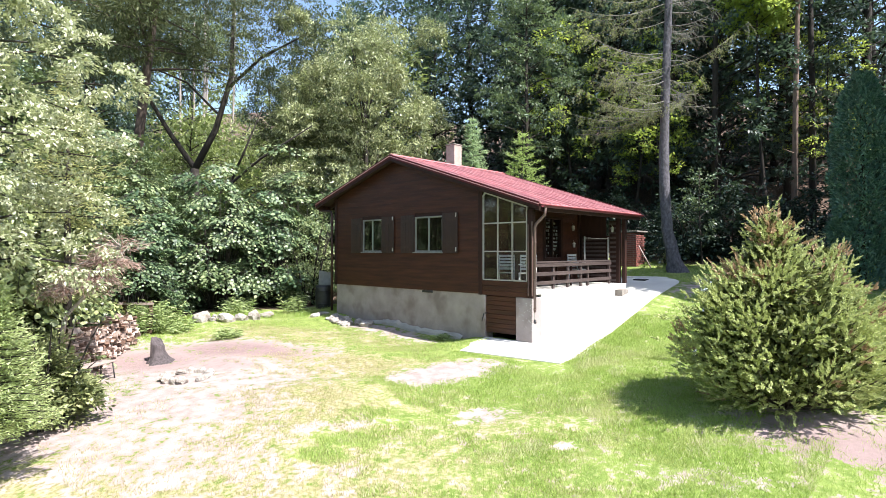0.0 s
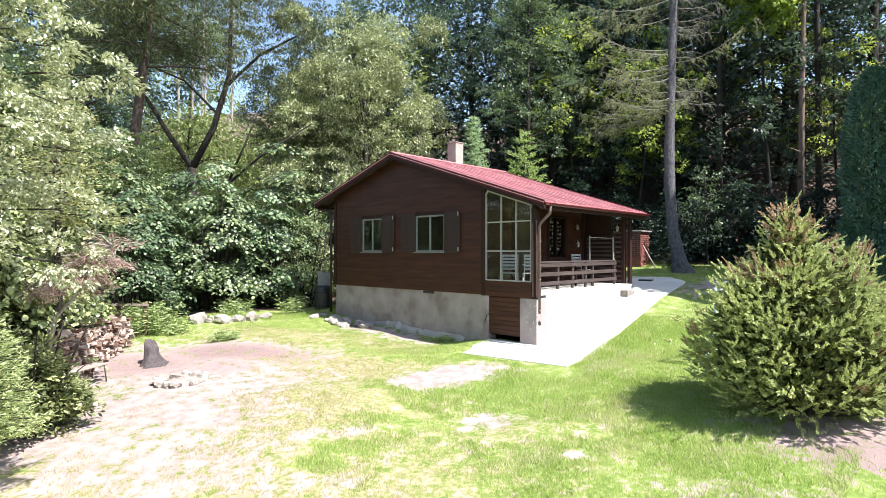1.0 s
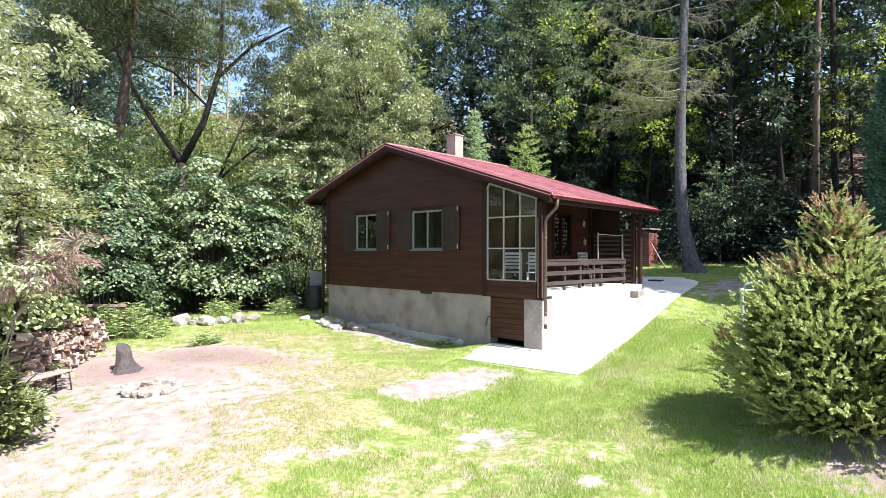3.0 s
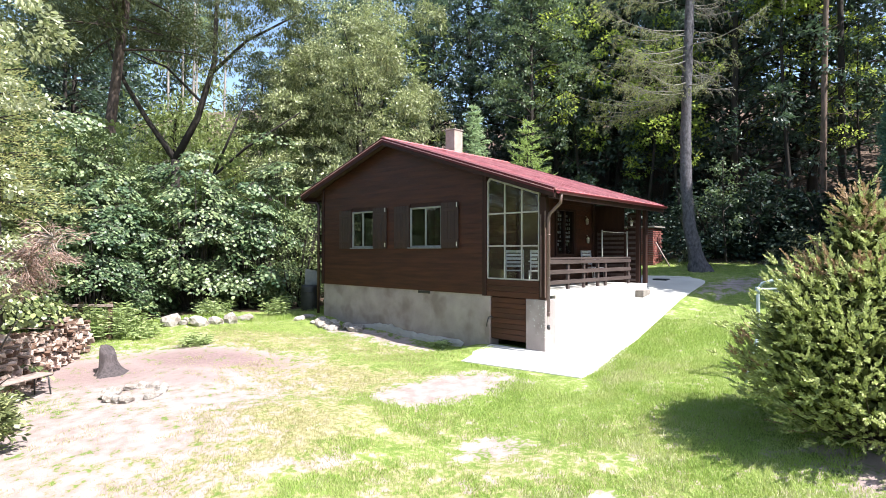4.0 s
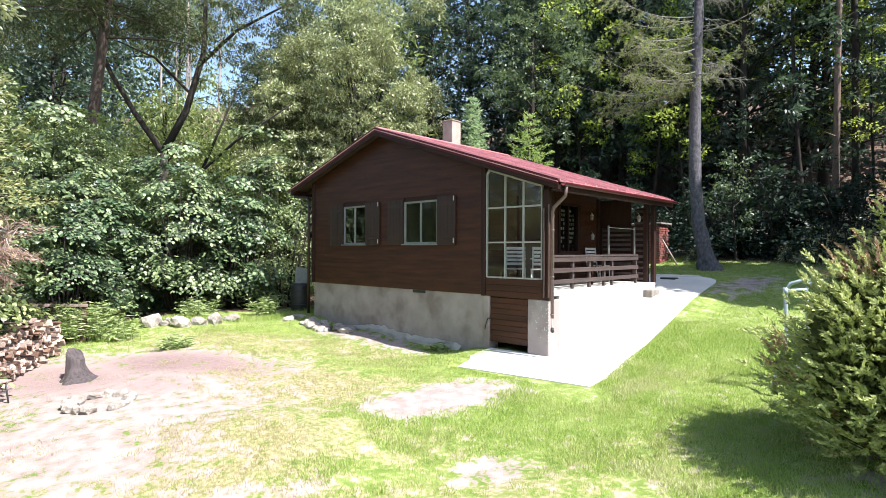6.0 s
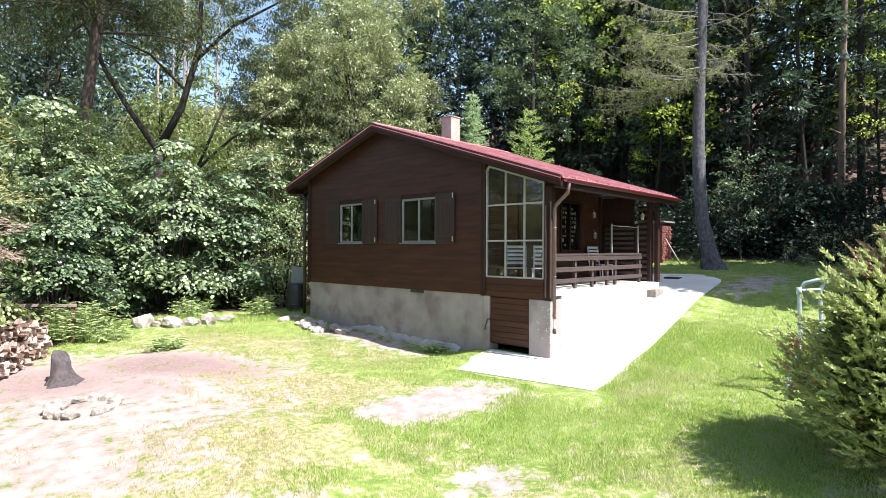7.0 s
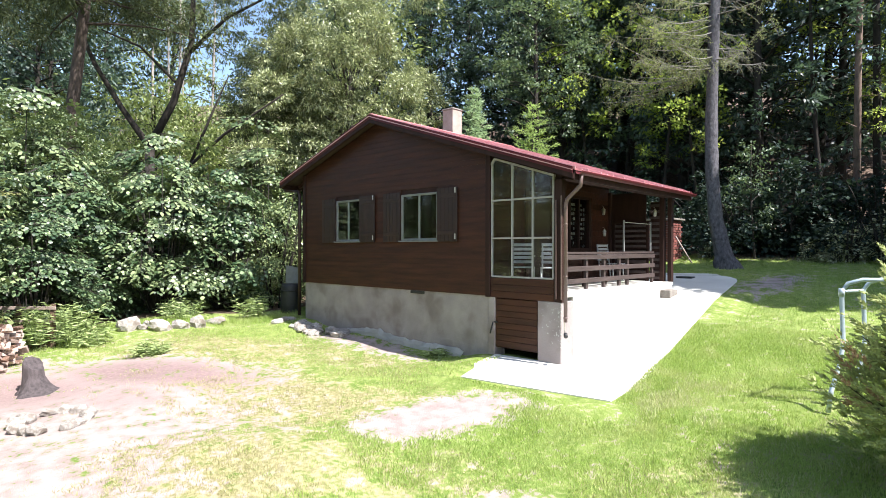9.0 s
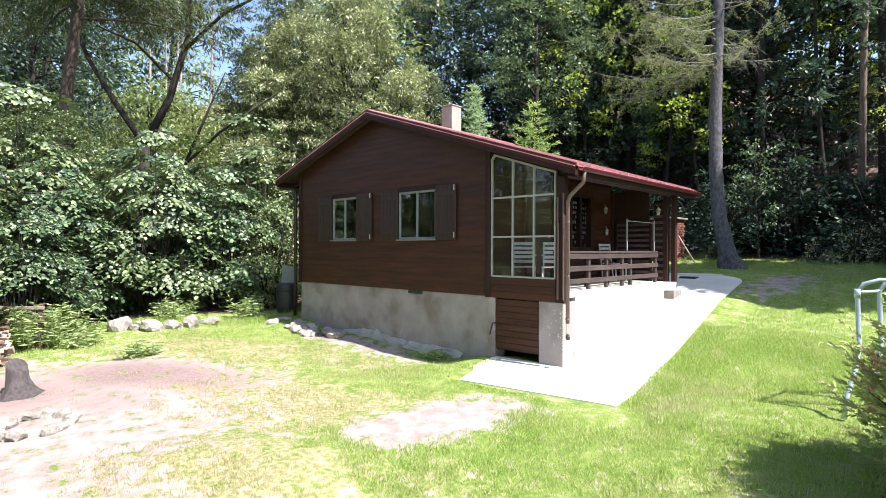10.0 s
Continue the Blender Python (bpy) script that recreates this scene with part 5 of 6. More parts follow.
copy_scaled(far_tree, -22.5, 13.5, 120, 1.7)


def conifer(name, label, seed, height, radius, leaf_mat, whorls=26, per=9, blade=0.16, density=30, low=0.06, droop=0.12, bark=BARK_DARK, up=0.15, twig=0.0):
    """A straight stem with whorls of tapering branches, set with short needle sprays."""
    rng = np.random.default_rng(seed)
    t = thing(name, label, "tree")
    bm = bmesh.new()
    tube(bm, [(0, 0, -0.2), (0, 0, height * 0.5), (0, 0, height)], [height * 0.014 + 0.02, height * 0.009, 0.006], 7)
    pos, way = [], []
    for k in range(whorls):
        f = low + (1 - low) * k / whorls
        for q in range(per):
            a = q * math.tau / per + k * 1.1 + rng.normal() * 0.25
            r = radius * (1 - f) ** 0.85 * (0.7 + 0.45 * rng.random()) + 0.05
            p0 = np.array((0, 0, height * f))
            p1 = p0 + np.array((math.cos(a) * r, math.sin(a) * r, r * (up - droop * 2 * (1 - f))))
            if r > 0.4:
                tube(bm, [p0, p1], [0.014, 0.004], 4, cap=False)
            n = max(4, int(density * r))
            s = rng.random(n) ** 0.75
            pos.append(p0 + (p1 - p0) * s[:, None] + rng.normal(size=(n, 3)) * 0.03)
            d = unit(p1 - p0)
            side = np.array((-d[1], d[0], 0.0))
            off = (rng.random((n, 1)) * 2 - 1) * twig * r * (1.15 - s)[:, None]
            pos[-1] = pos[-1] + side * off - np.abs(off) * np.array((0, 0, 0.55)) - d * np.abs(off) * 0.4
            way.append(unit(d * 0.8 + side * rng.normal(size=(n, 1)) * 0.8 + np.array((0, 0, 0.15)) + rng.normal(size=(n, 3)) * 0.35))
    part("trunk", bm, bark, t)
    pos, way = np.concatenate(pos), np.concatenate(way)
    link("crown", blades("crown", pos, way, blade * (0.7 + 0.6 * rng.random(len(pos))), blade * 0.26, rng, 0.8), leaf_mat, t)
    return t


sp = conifer("young_spruce", "young grey-green spruce behind the chimney", 81, 7.4, 1.75, GREYSPRUCE, 28, 8, 0.17, 75, twig=0.3)
sp.matrix_basis = on(-8.9, 8.2)
sp2 = conifer("young_spruce", "young fresh green spruce behind the roof", 82, 6.4, 2.3, SPRUCE, 18, 5, 0.15, 85, up=0.3, twig=0.35)
sp2.matrix_basis = on(-6.9, 9.3)
ye = conifer("yellowing_spruce", "yellowing spruce above the woodpile", 83, 6.9, 2.6, YELLOW, 15, 6, 0.10, 80, 0.52, 0.2, twig=0.45)
ye.matrix_basis = on(-6.6, -8.15)
fir = conifer("small_fir", "pale green feathery fir beside the laurel bush", 84, 2.95, 1.12, FIR, 18, 10, 0.075, 170, 0.3, 0.14, twig=0.4)
fir.matrix_basis = on(-1.3, -10.12, 0, 0.93)
# dead brown conifer brush
rng = np.random.default_rng(85)
dead = thing("dead_conifer", "dried out pinkish brown conifer brush over the woodpile", "shrub")
bm = bmesh.new()
pos, way = [], []
for k in range(70):
    a, f = rng.random() * math.tau, rng.random()
    p0 = np.array((0.35 + 0.8 * f, 0.3 + 0.7 * f, 2.0 + 1.0 * f))
    r = 0.85 * (0.5 + 0.6 * rng.random()) * (1.1 - 0.5 * f)
    p1 = p0 + np.array((math.cos(a) * r, math.sin(a) * r, 0.25 - 0.5 * rng.random()))
    tube(bm, [p0, (p0 + p1) / 2 + np.array((0, 0, 0.1)), p1], [0.014, 0.009, 0.003], 4, cap=False)
    n = 55
    s = 0.25 + 0.75 * rng.random(n)
    pos.append(p0 + (p1 - p0) * s[:, None] + rng.normal(size=(n, 3)) * 0.05)
    way.append(unit(unit(p1 - p0) + rng.normal(size=(n, 3)) * 0.5 + np.array((0, 0, -0.5))))
tube(bm, [(0, 0, -0.2), (0.3, 0.25, 1.6), (1.1, 1.0, 2.8), (1.2, 1.1, 3.0)], [0.05, 0.04, 0.012, 0.004], 7)
tagged(part("brushwork", bm, BARK_PALE, dead), kind="stuff")
pos, way = np.concatenate(pos), np.concatenate(way)
link("needles", blades("needles", pos, way, 0.14 * (0.6 + 0.8 * rng.random(len(pos))), 0.012, rng, 0.2), BROWN, dead)
dead.matrix_basis = on(-5.65, -8.7)

# pale-leaved tree and laurel bush at the left
pale = broadleaf("pale_leaved_tree", "tall tree with pale silvery leaves beside the yard", 91, 12.0, 2.7, on(-2.75, -10.85, 0, 0.82), PALE, BARK_DARK, 0.078, 76, 14, 58, 0.4, 0.12, 0.26, 0.6, 0.7, 0.22)
laurel = shrub("laurel_bush", "dense glossy laurel bush at the edge of the yard", 92, 2.1, 1.0, LAUREL, 0.09, 220, 60, 0.5, 0.05, 0.9, 0.2, hollow=0.5, foot=0.24)
laurel.matrix_basis = on(-3.25, -9.25)
back = broadleaf("young_tree", "leafy young tree filling the hedge corner", 93, 7.8, 2.6, on(-10.4, -8.4), HAZEL, BARK_DARK, 0.10, 60, 12, 36, 0.3, 0.1, 0.1, 0.7, 0.8, 0.25)
copy_scaled(back, -15.6, -4.5, 120, 0.84)
# tall leaning pine behind the hedge
rng = np.random.default_rng(94)
pine = thing("tall_pine", "tall dark pine trunk leaning over the hedge", "tree")
bm = bmesh.new()
tube(bm, [(0, 0, -0.3), (0.1, 0.05, 3), (0.3, 0.25, 7), (0.7, 0.6, 12), (0.9, 0.7, 17)], [0.22, 0.18, 0.155, 0.12, 0.05], 10)
cc = []
for k in range(54):
    f = 9.2 + 7.8 * rng.random()
    a = rng.random() * math.tau
    r = 1.2 + 2.6 * rng.random()
    p0 = Vector((0.1 + 0.05 * f, 0.045 * f, f))
    p1 = p0 + Vector((math.cos(a) * r, math.sin(a) * r, -0.2 + 0.6 * rng.random()))
    tube(bm, curve_pts(p0, p1, (0, 0, 0.2), 4), [0.05, 0.04, 0.03, 0.02, 0.01], 5)
    cc += [tuple(p0.lerp(p1, q) + Vector(rng.normal(size=3) * 0.2)) for q in (0.5, 0.7, 0.85, 1)]
part("trunk", bm, BARK_RED, pine)
link("crown", clump_leaves("crown", cc, 0.6, 100, 0.2, 0.035, rng, 0.5, 0.4, 1.0, 0.2), PINE, pine)
pine.matrix_basis = on(-17.6, -3.6) @ Matrix.Diagonal((1.25, 1.25, 1.05, 1))

# larch with a bent trunk
rng = np.random.default_rng(95)
larch = thing("larch", "tall grey larch with a bent trunk and drooping twigs", "tree")
line = [(0.08, -0.3), (0.0, 0.0), (-0.18, 0.6), (-0.36, 1.4), (-0.46, 2.6), (-0.50, 4.0), (-0.45, 6.0), (-0.36, 8.5), (-0.28, 11.0), (-0.2, 16.0)]
rad = [0.42, 0.31, 0.225, 0.195, 0.18, 0.168, 0.155, 0.135, 0.11, 0.03]
bm = bmesh.new()
stem_pts = [RIGHT * a + Vector((0, 0, b)) for a, b in line]
rings = 46
hs = np.array([p.z for p in stem_pts])
zs = np.concatenate([np.linspace(-0.3, 1.5, 14), np.linspace(1.7, 16, rings)])
tube(bm, [RIGHT * float(np.interp(q, hs, [a for a, b in line])) + Vector((0, 0, float(q))) for q in zs], [float(np.interp(q, hs, rad)) for q in zs], 18)
for v in bm.verts:
    mid = RIGHT * float(np.interp(v.co.z, hs, [a for a, b in line]))
    arm = Vector((v.co.x - mid.x, v.co.y - mid.y, 0))
    ang = math.atan2(arm.y, arm.x)
    v.co += arm * (0.16 * noise.noise((ang * 2.6, v.co.z * 1.6, 1)) + 0.14 * noise.noise((ang * 7, v.co.z * 5, 4)) + (0.28 * max(0, math.cos(ang * 3 + 0.5)) if v.co.z < 0.25 else 0))
pos, way = [], []
twig = bmesh.new()
for k in range(70):
    lft = rng.random() < 0.62
    z = (5.7 + 2.2 * rng.random() if rng.random() < 0.7 else 8.8 + 6 * rng.random()) if lft else 5.6 + 9 * rng.random()
    a = rng.normal() * 0.65
    r = (1.6 + 2.4 * rng.random()) if lft else (0.5 + 1.4 * rng.random())
    d = (RIGHT * (-1 if lft else 1)) * math.cos(a) + Vector((-0.687, 0.726, 0)) * math.sin(a)
    p0 = RIGHT * -0.42 + Vector((0, 0, z))
    p1 = p0 + d * r + Vector((0, 0, r * (0.2 - 0.36 * rng.random())))
    pts = curve_pts(p0, p1, (0, 0, -0.1 * r), 5)
    tube(twig, pts, [0.02, 0.017, 0.014, 0.011, 0.008, 0.004], 4, cap=False)
    for q in range(int((9 if lft else 13) * r)):
        f = 0.1 + 0.9 * rng.random()
        b0 = p0.lerp(p1, f) - Vector((0, 0, 0.1 * r * math.sin(math.pi * f)))
        ln = 0.12 + 0.38 * rng.random()
        swing = d * (0.25 * rng.random()) + Vector((rng.normal() * 0.2, rng.normal() * 0.2, -ln))
        b1 = b0 + swing
        if q % 2 == 0 or not lft:
            tube(twig, [b0, b0.lerp(b1, 0.5) + d * 0.05, b1], [0.008, 0.006, 0.003], 3, cap=False)
        n = 26 if lft else 3
        u = rng.random(n)
        pos.append(np.array(b0) + (np.array(b1) - np.array(b0)) * u[:, None] + rng.normal(size=(n, 3)) * 0.025)
        way.append(unit(rng.normal(size=(n, 3)) + np.array((0, 0, 0.2))))
part("trunk", bm, BARK, larch)
tagged(part("branchwork", twig, TWIG, larch), kind="stuff")
pos, way = np.concatenate(pos), np.concatenate(way)
link("needles", blades("needles", pos, way, 0.07, 0.013, rng, 0.4), LARCH, larch)
larch.matrix_basis = on(0.1, 9.0, 0, 1, 0.02)

# other trunks that show in the wood
for k, (x, y, r, h, m) in enumerate(((2.3, 16.2, 0.105, 17, BARK_SUNLIT), (2.85, 17.0, 0.12, 17, BARK_DARK), (4.3, 20.5, 0.2, 18, BARK_DARK), (-0.9, 16.2, 0.13, 15, BARK_DARK), (-3.2, 17.6, 0.16, 16, BARK_DARK), (-6.0, 18.8, 0.2, 17, BARK_DARK), (5.9, 18.4, 0.11, 16, BARK_RED),
                                     (-40.2, 7.3, 0.11, 21, BARK_PALE), (-40.8, 8.7, 0.09, 22, BARK_PALE), (-40.4, 9.2, 0.12, 22, BARK_PALE), (-41.5, 9.9, 0.09, 21, BARK_PALE), (-42, 12.6, 0.1, 22, BARK_PALE))):
    t = thing("pine_trunk", "bare tall trunk standing in the wood", "tree", on(x, y), group="trunks in the wood")
    bm = bmesh.new()
    lean = rng.normal(size=2) * 0.25
    tube(bm, [(0, 0, -0.4), (lean[0] * 0.3, lean[1] * 0.3, h * 0.35), (lean[0], lean[1], h * 0.7), (lean[0], lean[1], h)], [r * 1.25, r, r * 0.75, r * 0.3], 9)
    part("trunk", bm, m, t)
    bm = bmesh.new()
    for q in range(12):
        z, a, ln = h * (0.2 + 0.6 * rng.random()), rng.random() * math.tau, 0.4 + 0.9 * rng.random()
        p0 = Vector((lean[0] * z / h, lean[1] * z / h, z))
        tube(bm, [p0, p0 + Vector((math.cos(a) * ln, math.sin(a) * ln, 0.1))], [0.025, 0.006], 4)
    tagged(part("deadwood", bm, m, t), kind="stuff")
    cc = [(lean[0] + rng.normal() * 1.6, lean[1] + rng.normal() * 1.6, h * (0.72 + 0.3 * rng.random())) for q in range(60)]
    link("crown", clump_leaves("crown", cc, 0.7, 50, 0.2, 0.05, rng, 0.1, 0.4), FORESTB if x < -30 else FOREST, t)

# columnar conifer
rng = np.random.default_rng(96)
col = thing("columnar_conifer", "tall columnar blue-green conifer at the lawn edge", "tree")
bm = bmesh.new()
tube(bm, [(0, 0, -0.2), (0, 0, 5.2)], [0.12, 0.03], 8)
part("trunk", bm, BARK_DARK, col)
n = 26000
z = 5.8 * rng.random(n) ** 0.9
a = rng.random(n) * math.tau
wob = 1 + 0.13 * np.sin(a * 5 + z * 3) + 0.1 * np.sin(a * 3 - z * 5.2)
r = 0.64 * np.minimum(1, (5.95 - z) / 1.6) ** 0.7 * wob * (0.72 + 0.3 * rng.random(n) ** 0.5)
pos = np.stack([np.cos(a) * r, np.sin(a) * r, z], 1)
way = unit(np.stack([np.cos(a) * 0.5, np.sin(a) * 0.5, np.full(n, 0.45)], 1) + rng.normal(size=(n, 3)) * 0.4)
link("crown", blades("crown", pos, way, 0.12 * (0.6 + 0.8 * rng.random(n)), 0.04, rng, 0.1), THUJA, col)
col.matrix_basis = on(5.62, 7.3)


def juniper(label, seed, height, radius, boughs, base, leaders, browned=0.2):
    """Upswept boughs round one or more leaders, each ending in a lump of feathery plumes; some plumes have dried brown."""
    rng = np.random.default_rng(seed)
    s = thing("juniper", label, "shrub", base, group="junipers")
    trunk, wood = bmesh.new(), bmesh.new()
    marks, reach = (0, 0.1, 0.22, 0.4, 0.54, 0.64, 0.72, 0.8, 0.9, 1.0), (0.5, 0.72, 0.92, 0.95, 0.83, 0.64, 0.34, 0.15, 0.08, 0.0)
    tips, dirs, low_pos, low_way = [], [], [], []
    for lx, ly, lh, lr, foot, share in leaders:
        tube(trunk, [(0, 0, -0.1), (lx * 0.5, ly * 0.5, lh * 0.45), (lx, ly, lh * 0.93)], [0.08, 0.05, 0.012], 8)
        made = 0
        while made < int(boughs * share):
            f = foot + (1 - foot) * rng.random()
            wide = float(np.interp(f, marks, reach))
            if rng.random() > wide + (0.12 if f < 0.66 else 0.35):
                continue
            made += 1
            a = rng.random() * math.tau
            lump = 0.93 + 0.20 * noise.noise((math.cos(a) * 1.6 + seed, math.sin(a) * 1.6, f * 4.5)) + 0.05 * rng.normal()
            r = lr * wide * min(lump, 1.05) * (1.0 if rng.random() < 0.75 else 0.72)
            tip = np.array((lx * f + math.cos(a) * r, ly * f + math.sin(a) * r, lh * f))
            d = unit(np.array((math.cos(a) * 0.9, math.sin(a) * 0.9, 0.3 + 0.9 * f + 0.25 * rng.normal())))
            tips.append(tip - d * 0.12)
            dirs.append(d)
            root = (lx * f * 0.6, ly * f * 0.6, max(0.05, tip[2] - 0.55 * r - 0.1))
            tube(wood, curve_pts(root, tip, (0, 0, -0.08 * r), 4), [0.02, 0.016, 0.012, 0.008, 0.004], 4, cap=False)
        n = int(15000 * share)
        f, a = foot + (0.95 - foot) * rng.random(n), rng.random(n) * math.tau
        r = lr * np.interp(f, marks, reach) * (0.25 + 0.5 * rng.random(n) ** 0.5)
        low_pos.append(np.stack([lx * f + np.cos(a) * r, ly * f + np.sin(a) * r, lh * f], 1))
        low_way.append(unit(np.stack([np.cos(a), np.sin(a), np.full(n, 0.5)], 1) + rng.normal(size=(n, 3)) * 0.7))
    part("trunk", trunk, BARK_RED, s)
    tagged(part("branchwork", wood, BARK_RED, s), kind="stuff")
    link("inner_foliage", blades("inner_foliage", np.concatenate(low_pos), np.concatenate(low_way), 0.14, 0.055, rng, 0.2), JUNIPER_SHADED, s)
    tips, dirs = np.array(tips), np.array(dirs)
    tufts_per, steps_n = 21, 22
    m = len(tips) * tufts_per
    size = np.repeat(0.75 + 0.5 * rng.random(len(tips)), tufts_per)[:, None]
    d = np.repeat(dirs, tufts_per, 0)
    off = rng.normal(size=(m, 3)) * 0.12 * size
    start = np.repeat(tips, tufts_per, 0) + off + d * (rng.random((m, 1)) - 0.6) * 0.2 * size
    axis = unit(d + off / 0.12 * 0.5 + rng.normal(size=(m, 3)) * 0.25 + np.array((0, 0, 0.2)))
    long = (0.10 + 0.11 * rng.random((m, 1))) * size
    spin = unit(np.cross(axis, rng.normal(size=(m, 3))))
    other = np.cross(axis, spin)
    dry = np.repeat(rng.random(len(tips)) < np.where(tips[:, 2] > 0.6 * height, browned * 1.5, browned * 0.3), tufts_per) & (rng.random(m) < 0.8)
    for name, pick, mat in (("foliage", ~dry, JUNIPER), ("dry_foliage", dry, STRAW)):
        pos, way, ln = [], [], []
        for q in range(steps_n):
            f = (q + 0.5) / steps_n
            ang = q * 2.4
            rad = spin[pick] * math.cos(ang) + other[pick] * math.sin(ang)
            k = int(pick.sum())
            pos.append(start[pick] + axis[pick] * long[pick] * f)
            way.append(unit(axis[pick] + rad * (0.75 - 0.45 * f) + rng.normal(size=(k, 3)) * 0.12))
            ln.append((0.052 * (1.15 - 0.55 * f)) * (0.7 + 0.6 * rng.random(k)))
        ln = np.concatenate(ln)
        link(name, blades(name, np.concatenate(pos), np.concatenate(way), ln, ln * 0.42, rng, 0.25), mat, s)
    return s


juniper("broad green juniper with browning tips on the lawn", 97, 3.0, 1.62, 250, on(5.75, -1.95), ((-0.24, -0.02, 2.92, 1.44, 0.10, 0.8), (0.45, 0.75, 2.42, 0.95, 0.35, 0.2)), 0.3)
juniper("lower juniper with reddish brown tips behind the first", 98, 2.2, 1.4, 90, on(7.55, -0.4), ((0.0, 0.0, 2.25, 1.35, 0.06, 1.0),), 0.45)


def weed(label, seed, height, radius, n, base):
    """Upright stalks with long narrow hanging leaves."""
    rng = np.random.default_rng(seed)
    w = thing("weed_clump", label, "plant", base, group="weeds by the hedge")
    bm = bmesh.new()
    pos, way = [], []
    for k in range(n):
        a, r = rng.random() * math.tau, radius * rng.random() ** 0.6
        p0 = Vector((math.cos(a) * r, math.sin(a) * r, -0.03))
        p1 = p0 + Vector((rng.normal() * 0.12, rng.normal() * 0.12, height * (0.6 + 0.5 * rng.random())))
        tube(bm, [p0, p1], [0.006, 0.003], 4, cap=False)
        for q in range(26):
            f = 0.25 + 0.75 * rng.random()
            pos.append(tuple(p0.lerp(p1, f)))
            b = rng.random() * math.tau
            way.append((math.cos(b), math.sin(b), 0.35 - 0.6 * rng.random()))
    tagged(part("stalkwork", bm, LEAFSTALK, w), kind="stuff")
    pos, way = np.array(pos), unit(np.array(way))
    link("leaves", blades("leaves", pos, way, 0.2 * (0.6 + 0.8 * rng.random(len(pos))), 0.032, rng, 0.7), WEED, w)


LEAFSTALK = surface("green_stalk", (0.06, 0.10, 0.03), (0.12, 0.16, 0.05), 0.7, scale=10, bump=0.1)
for k, (x, y, h, r, n) in enumerate(((-9.35, -5.5, 0.95, 0.5, 30), (-9.9, -4.9, 0.8, 0.45, 26), (-9.6, -5.9, 0.9, 0.4, 24), (-9.0, -5.0, 0.45, 0.4, 14), (-9.5, -0.7, 0.75, 0.4, 16), (-7.1, -4.25, 0.32, 0.45, 16), (-10.1, -2.6, 0.6, 0.4, 14), (-10.4, -6.2, 0.9, 0.5, 20), (-2.75, -0.22, 0.22, 0.16, 8))):
    weed("leafy green weeds with long narrow leaves", 300 + k, h, r, n, on(x, y))


# ---- yard things ----
def rock_mesh(seed, flat=0.65):
    rng = np.random.default_rng(seed)
    bm = bmesh.new()
    bmesh.ops.create_icosphere(bm, subdivisions=2, radius=1.0)
    o = Vector(rng.random(3) * 50)
    for v in bm.verts:
        k = 1 + 0.5 * noise.noise(v.co * 1.1 + o) + 0.22 * noise.noise(v.co * 2.7 + o)
        v.co = Vector((v.co.x * k, v.co.y * k, v.co.z * k * flat))
    me = bpy.data.meshes.new("rock")
    bm.to_mesh(me)
    bm.free()
    me.materials.append(STONE)
    return me


ROCKS = [rock_mesh(k) for k in range(6)]
rng = np.random.default_rng(31)
for k, (x, y, w, h) in enumerate(((-9.84, -3.85, 0.25, 0.27), (-9.55, -3.63, 0.12, 0.12), (-9.81, -3.44, 0.1, 0.14), (-9.22, -3.34, 0.3, 0.2), (-9.12, -2.88, 0.24, 0.17), (-9.07, -2.48, 0.2, 0.23), (-9.44, -1.87, 0.25, 0.15))):
    ob = new("boulder", ROCKS[k % 6])
    ob.matrix_basis = pose(x, y, ground_z(x, y) + h * 0.4, rng.normal() * 8, rng.normal() * 8, 43 + rng.normal() * 12) @ Matrix.Diagonal((w, w * 0.8, h * 1.25, 1))
    tagged(ob, "pale rounded boulder edging the foot of the hedge", "stone", "stone edging")
for k in range(44):
    x = -8.35 + 2.6 * rng.random() ** 1.2
    y = -0.25 - 0.5 * rng.random() * (1 if x < -6.5 else 0.5)
    s = 0.06 + 0.10 * rng.random()
    ob = new("rubble_stone", ROCKS[k % 6])
    ob.matrix_basis = pose(x, y, ground_z(x, y) + s * 0.25, 0, 0, rng.random() * 360) @ Matrix.Diagonal((s * 1.3, s, s, 1))
    tagged(ob, "pale rubble stone lying along the plinth", "stone", "rubble along the plinth")
ring = thing("fire_ring", "ring of flat pale stones round a fire place", "fire pit", pose(-4.05, -6.6, ground_z(-4.05, -6.6)))
for k in range(12):
    a = k * math.tau / 12 + rng.normal() * 0.09
    s = 0.13 + 0.05 * rng.random()
    st = new("stone", ROCKS[k % 6])
    st.parent = ring
    st.matrix_basis = pose(0.45 * math.cos(a), 0.42 * math.sin(a), 0.03, 0, rng.normal() * 6, math.degrees(a) + 90) @ Matrix.Diagonal((s * 0.8, s * (0.5 + 0.3 * rng.random()), s * (0.65 + 0.4 * rng.random()), 1))
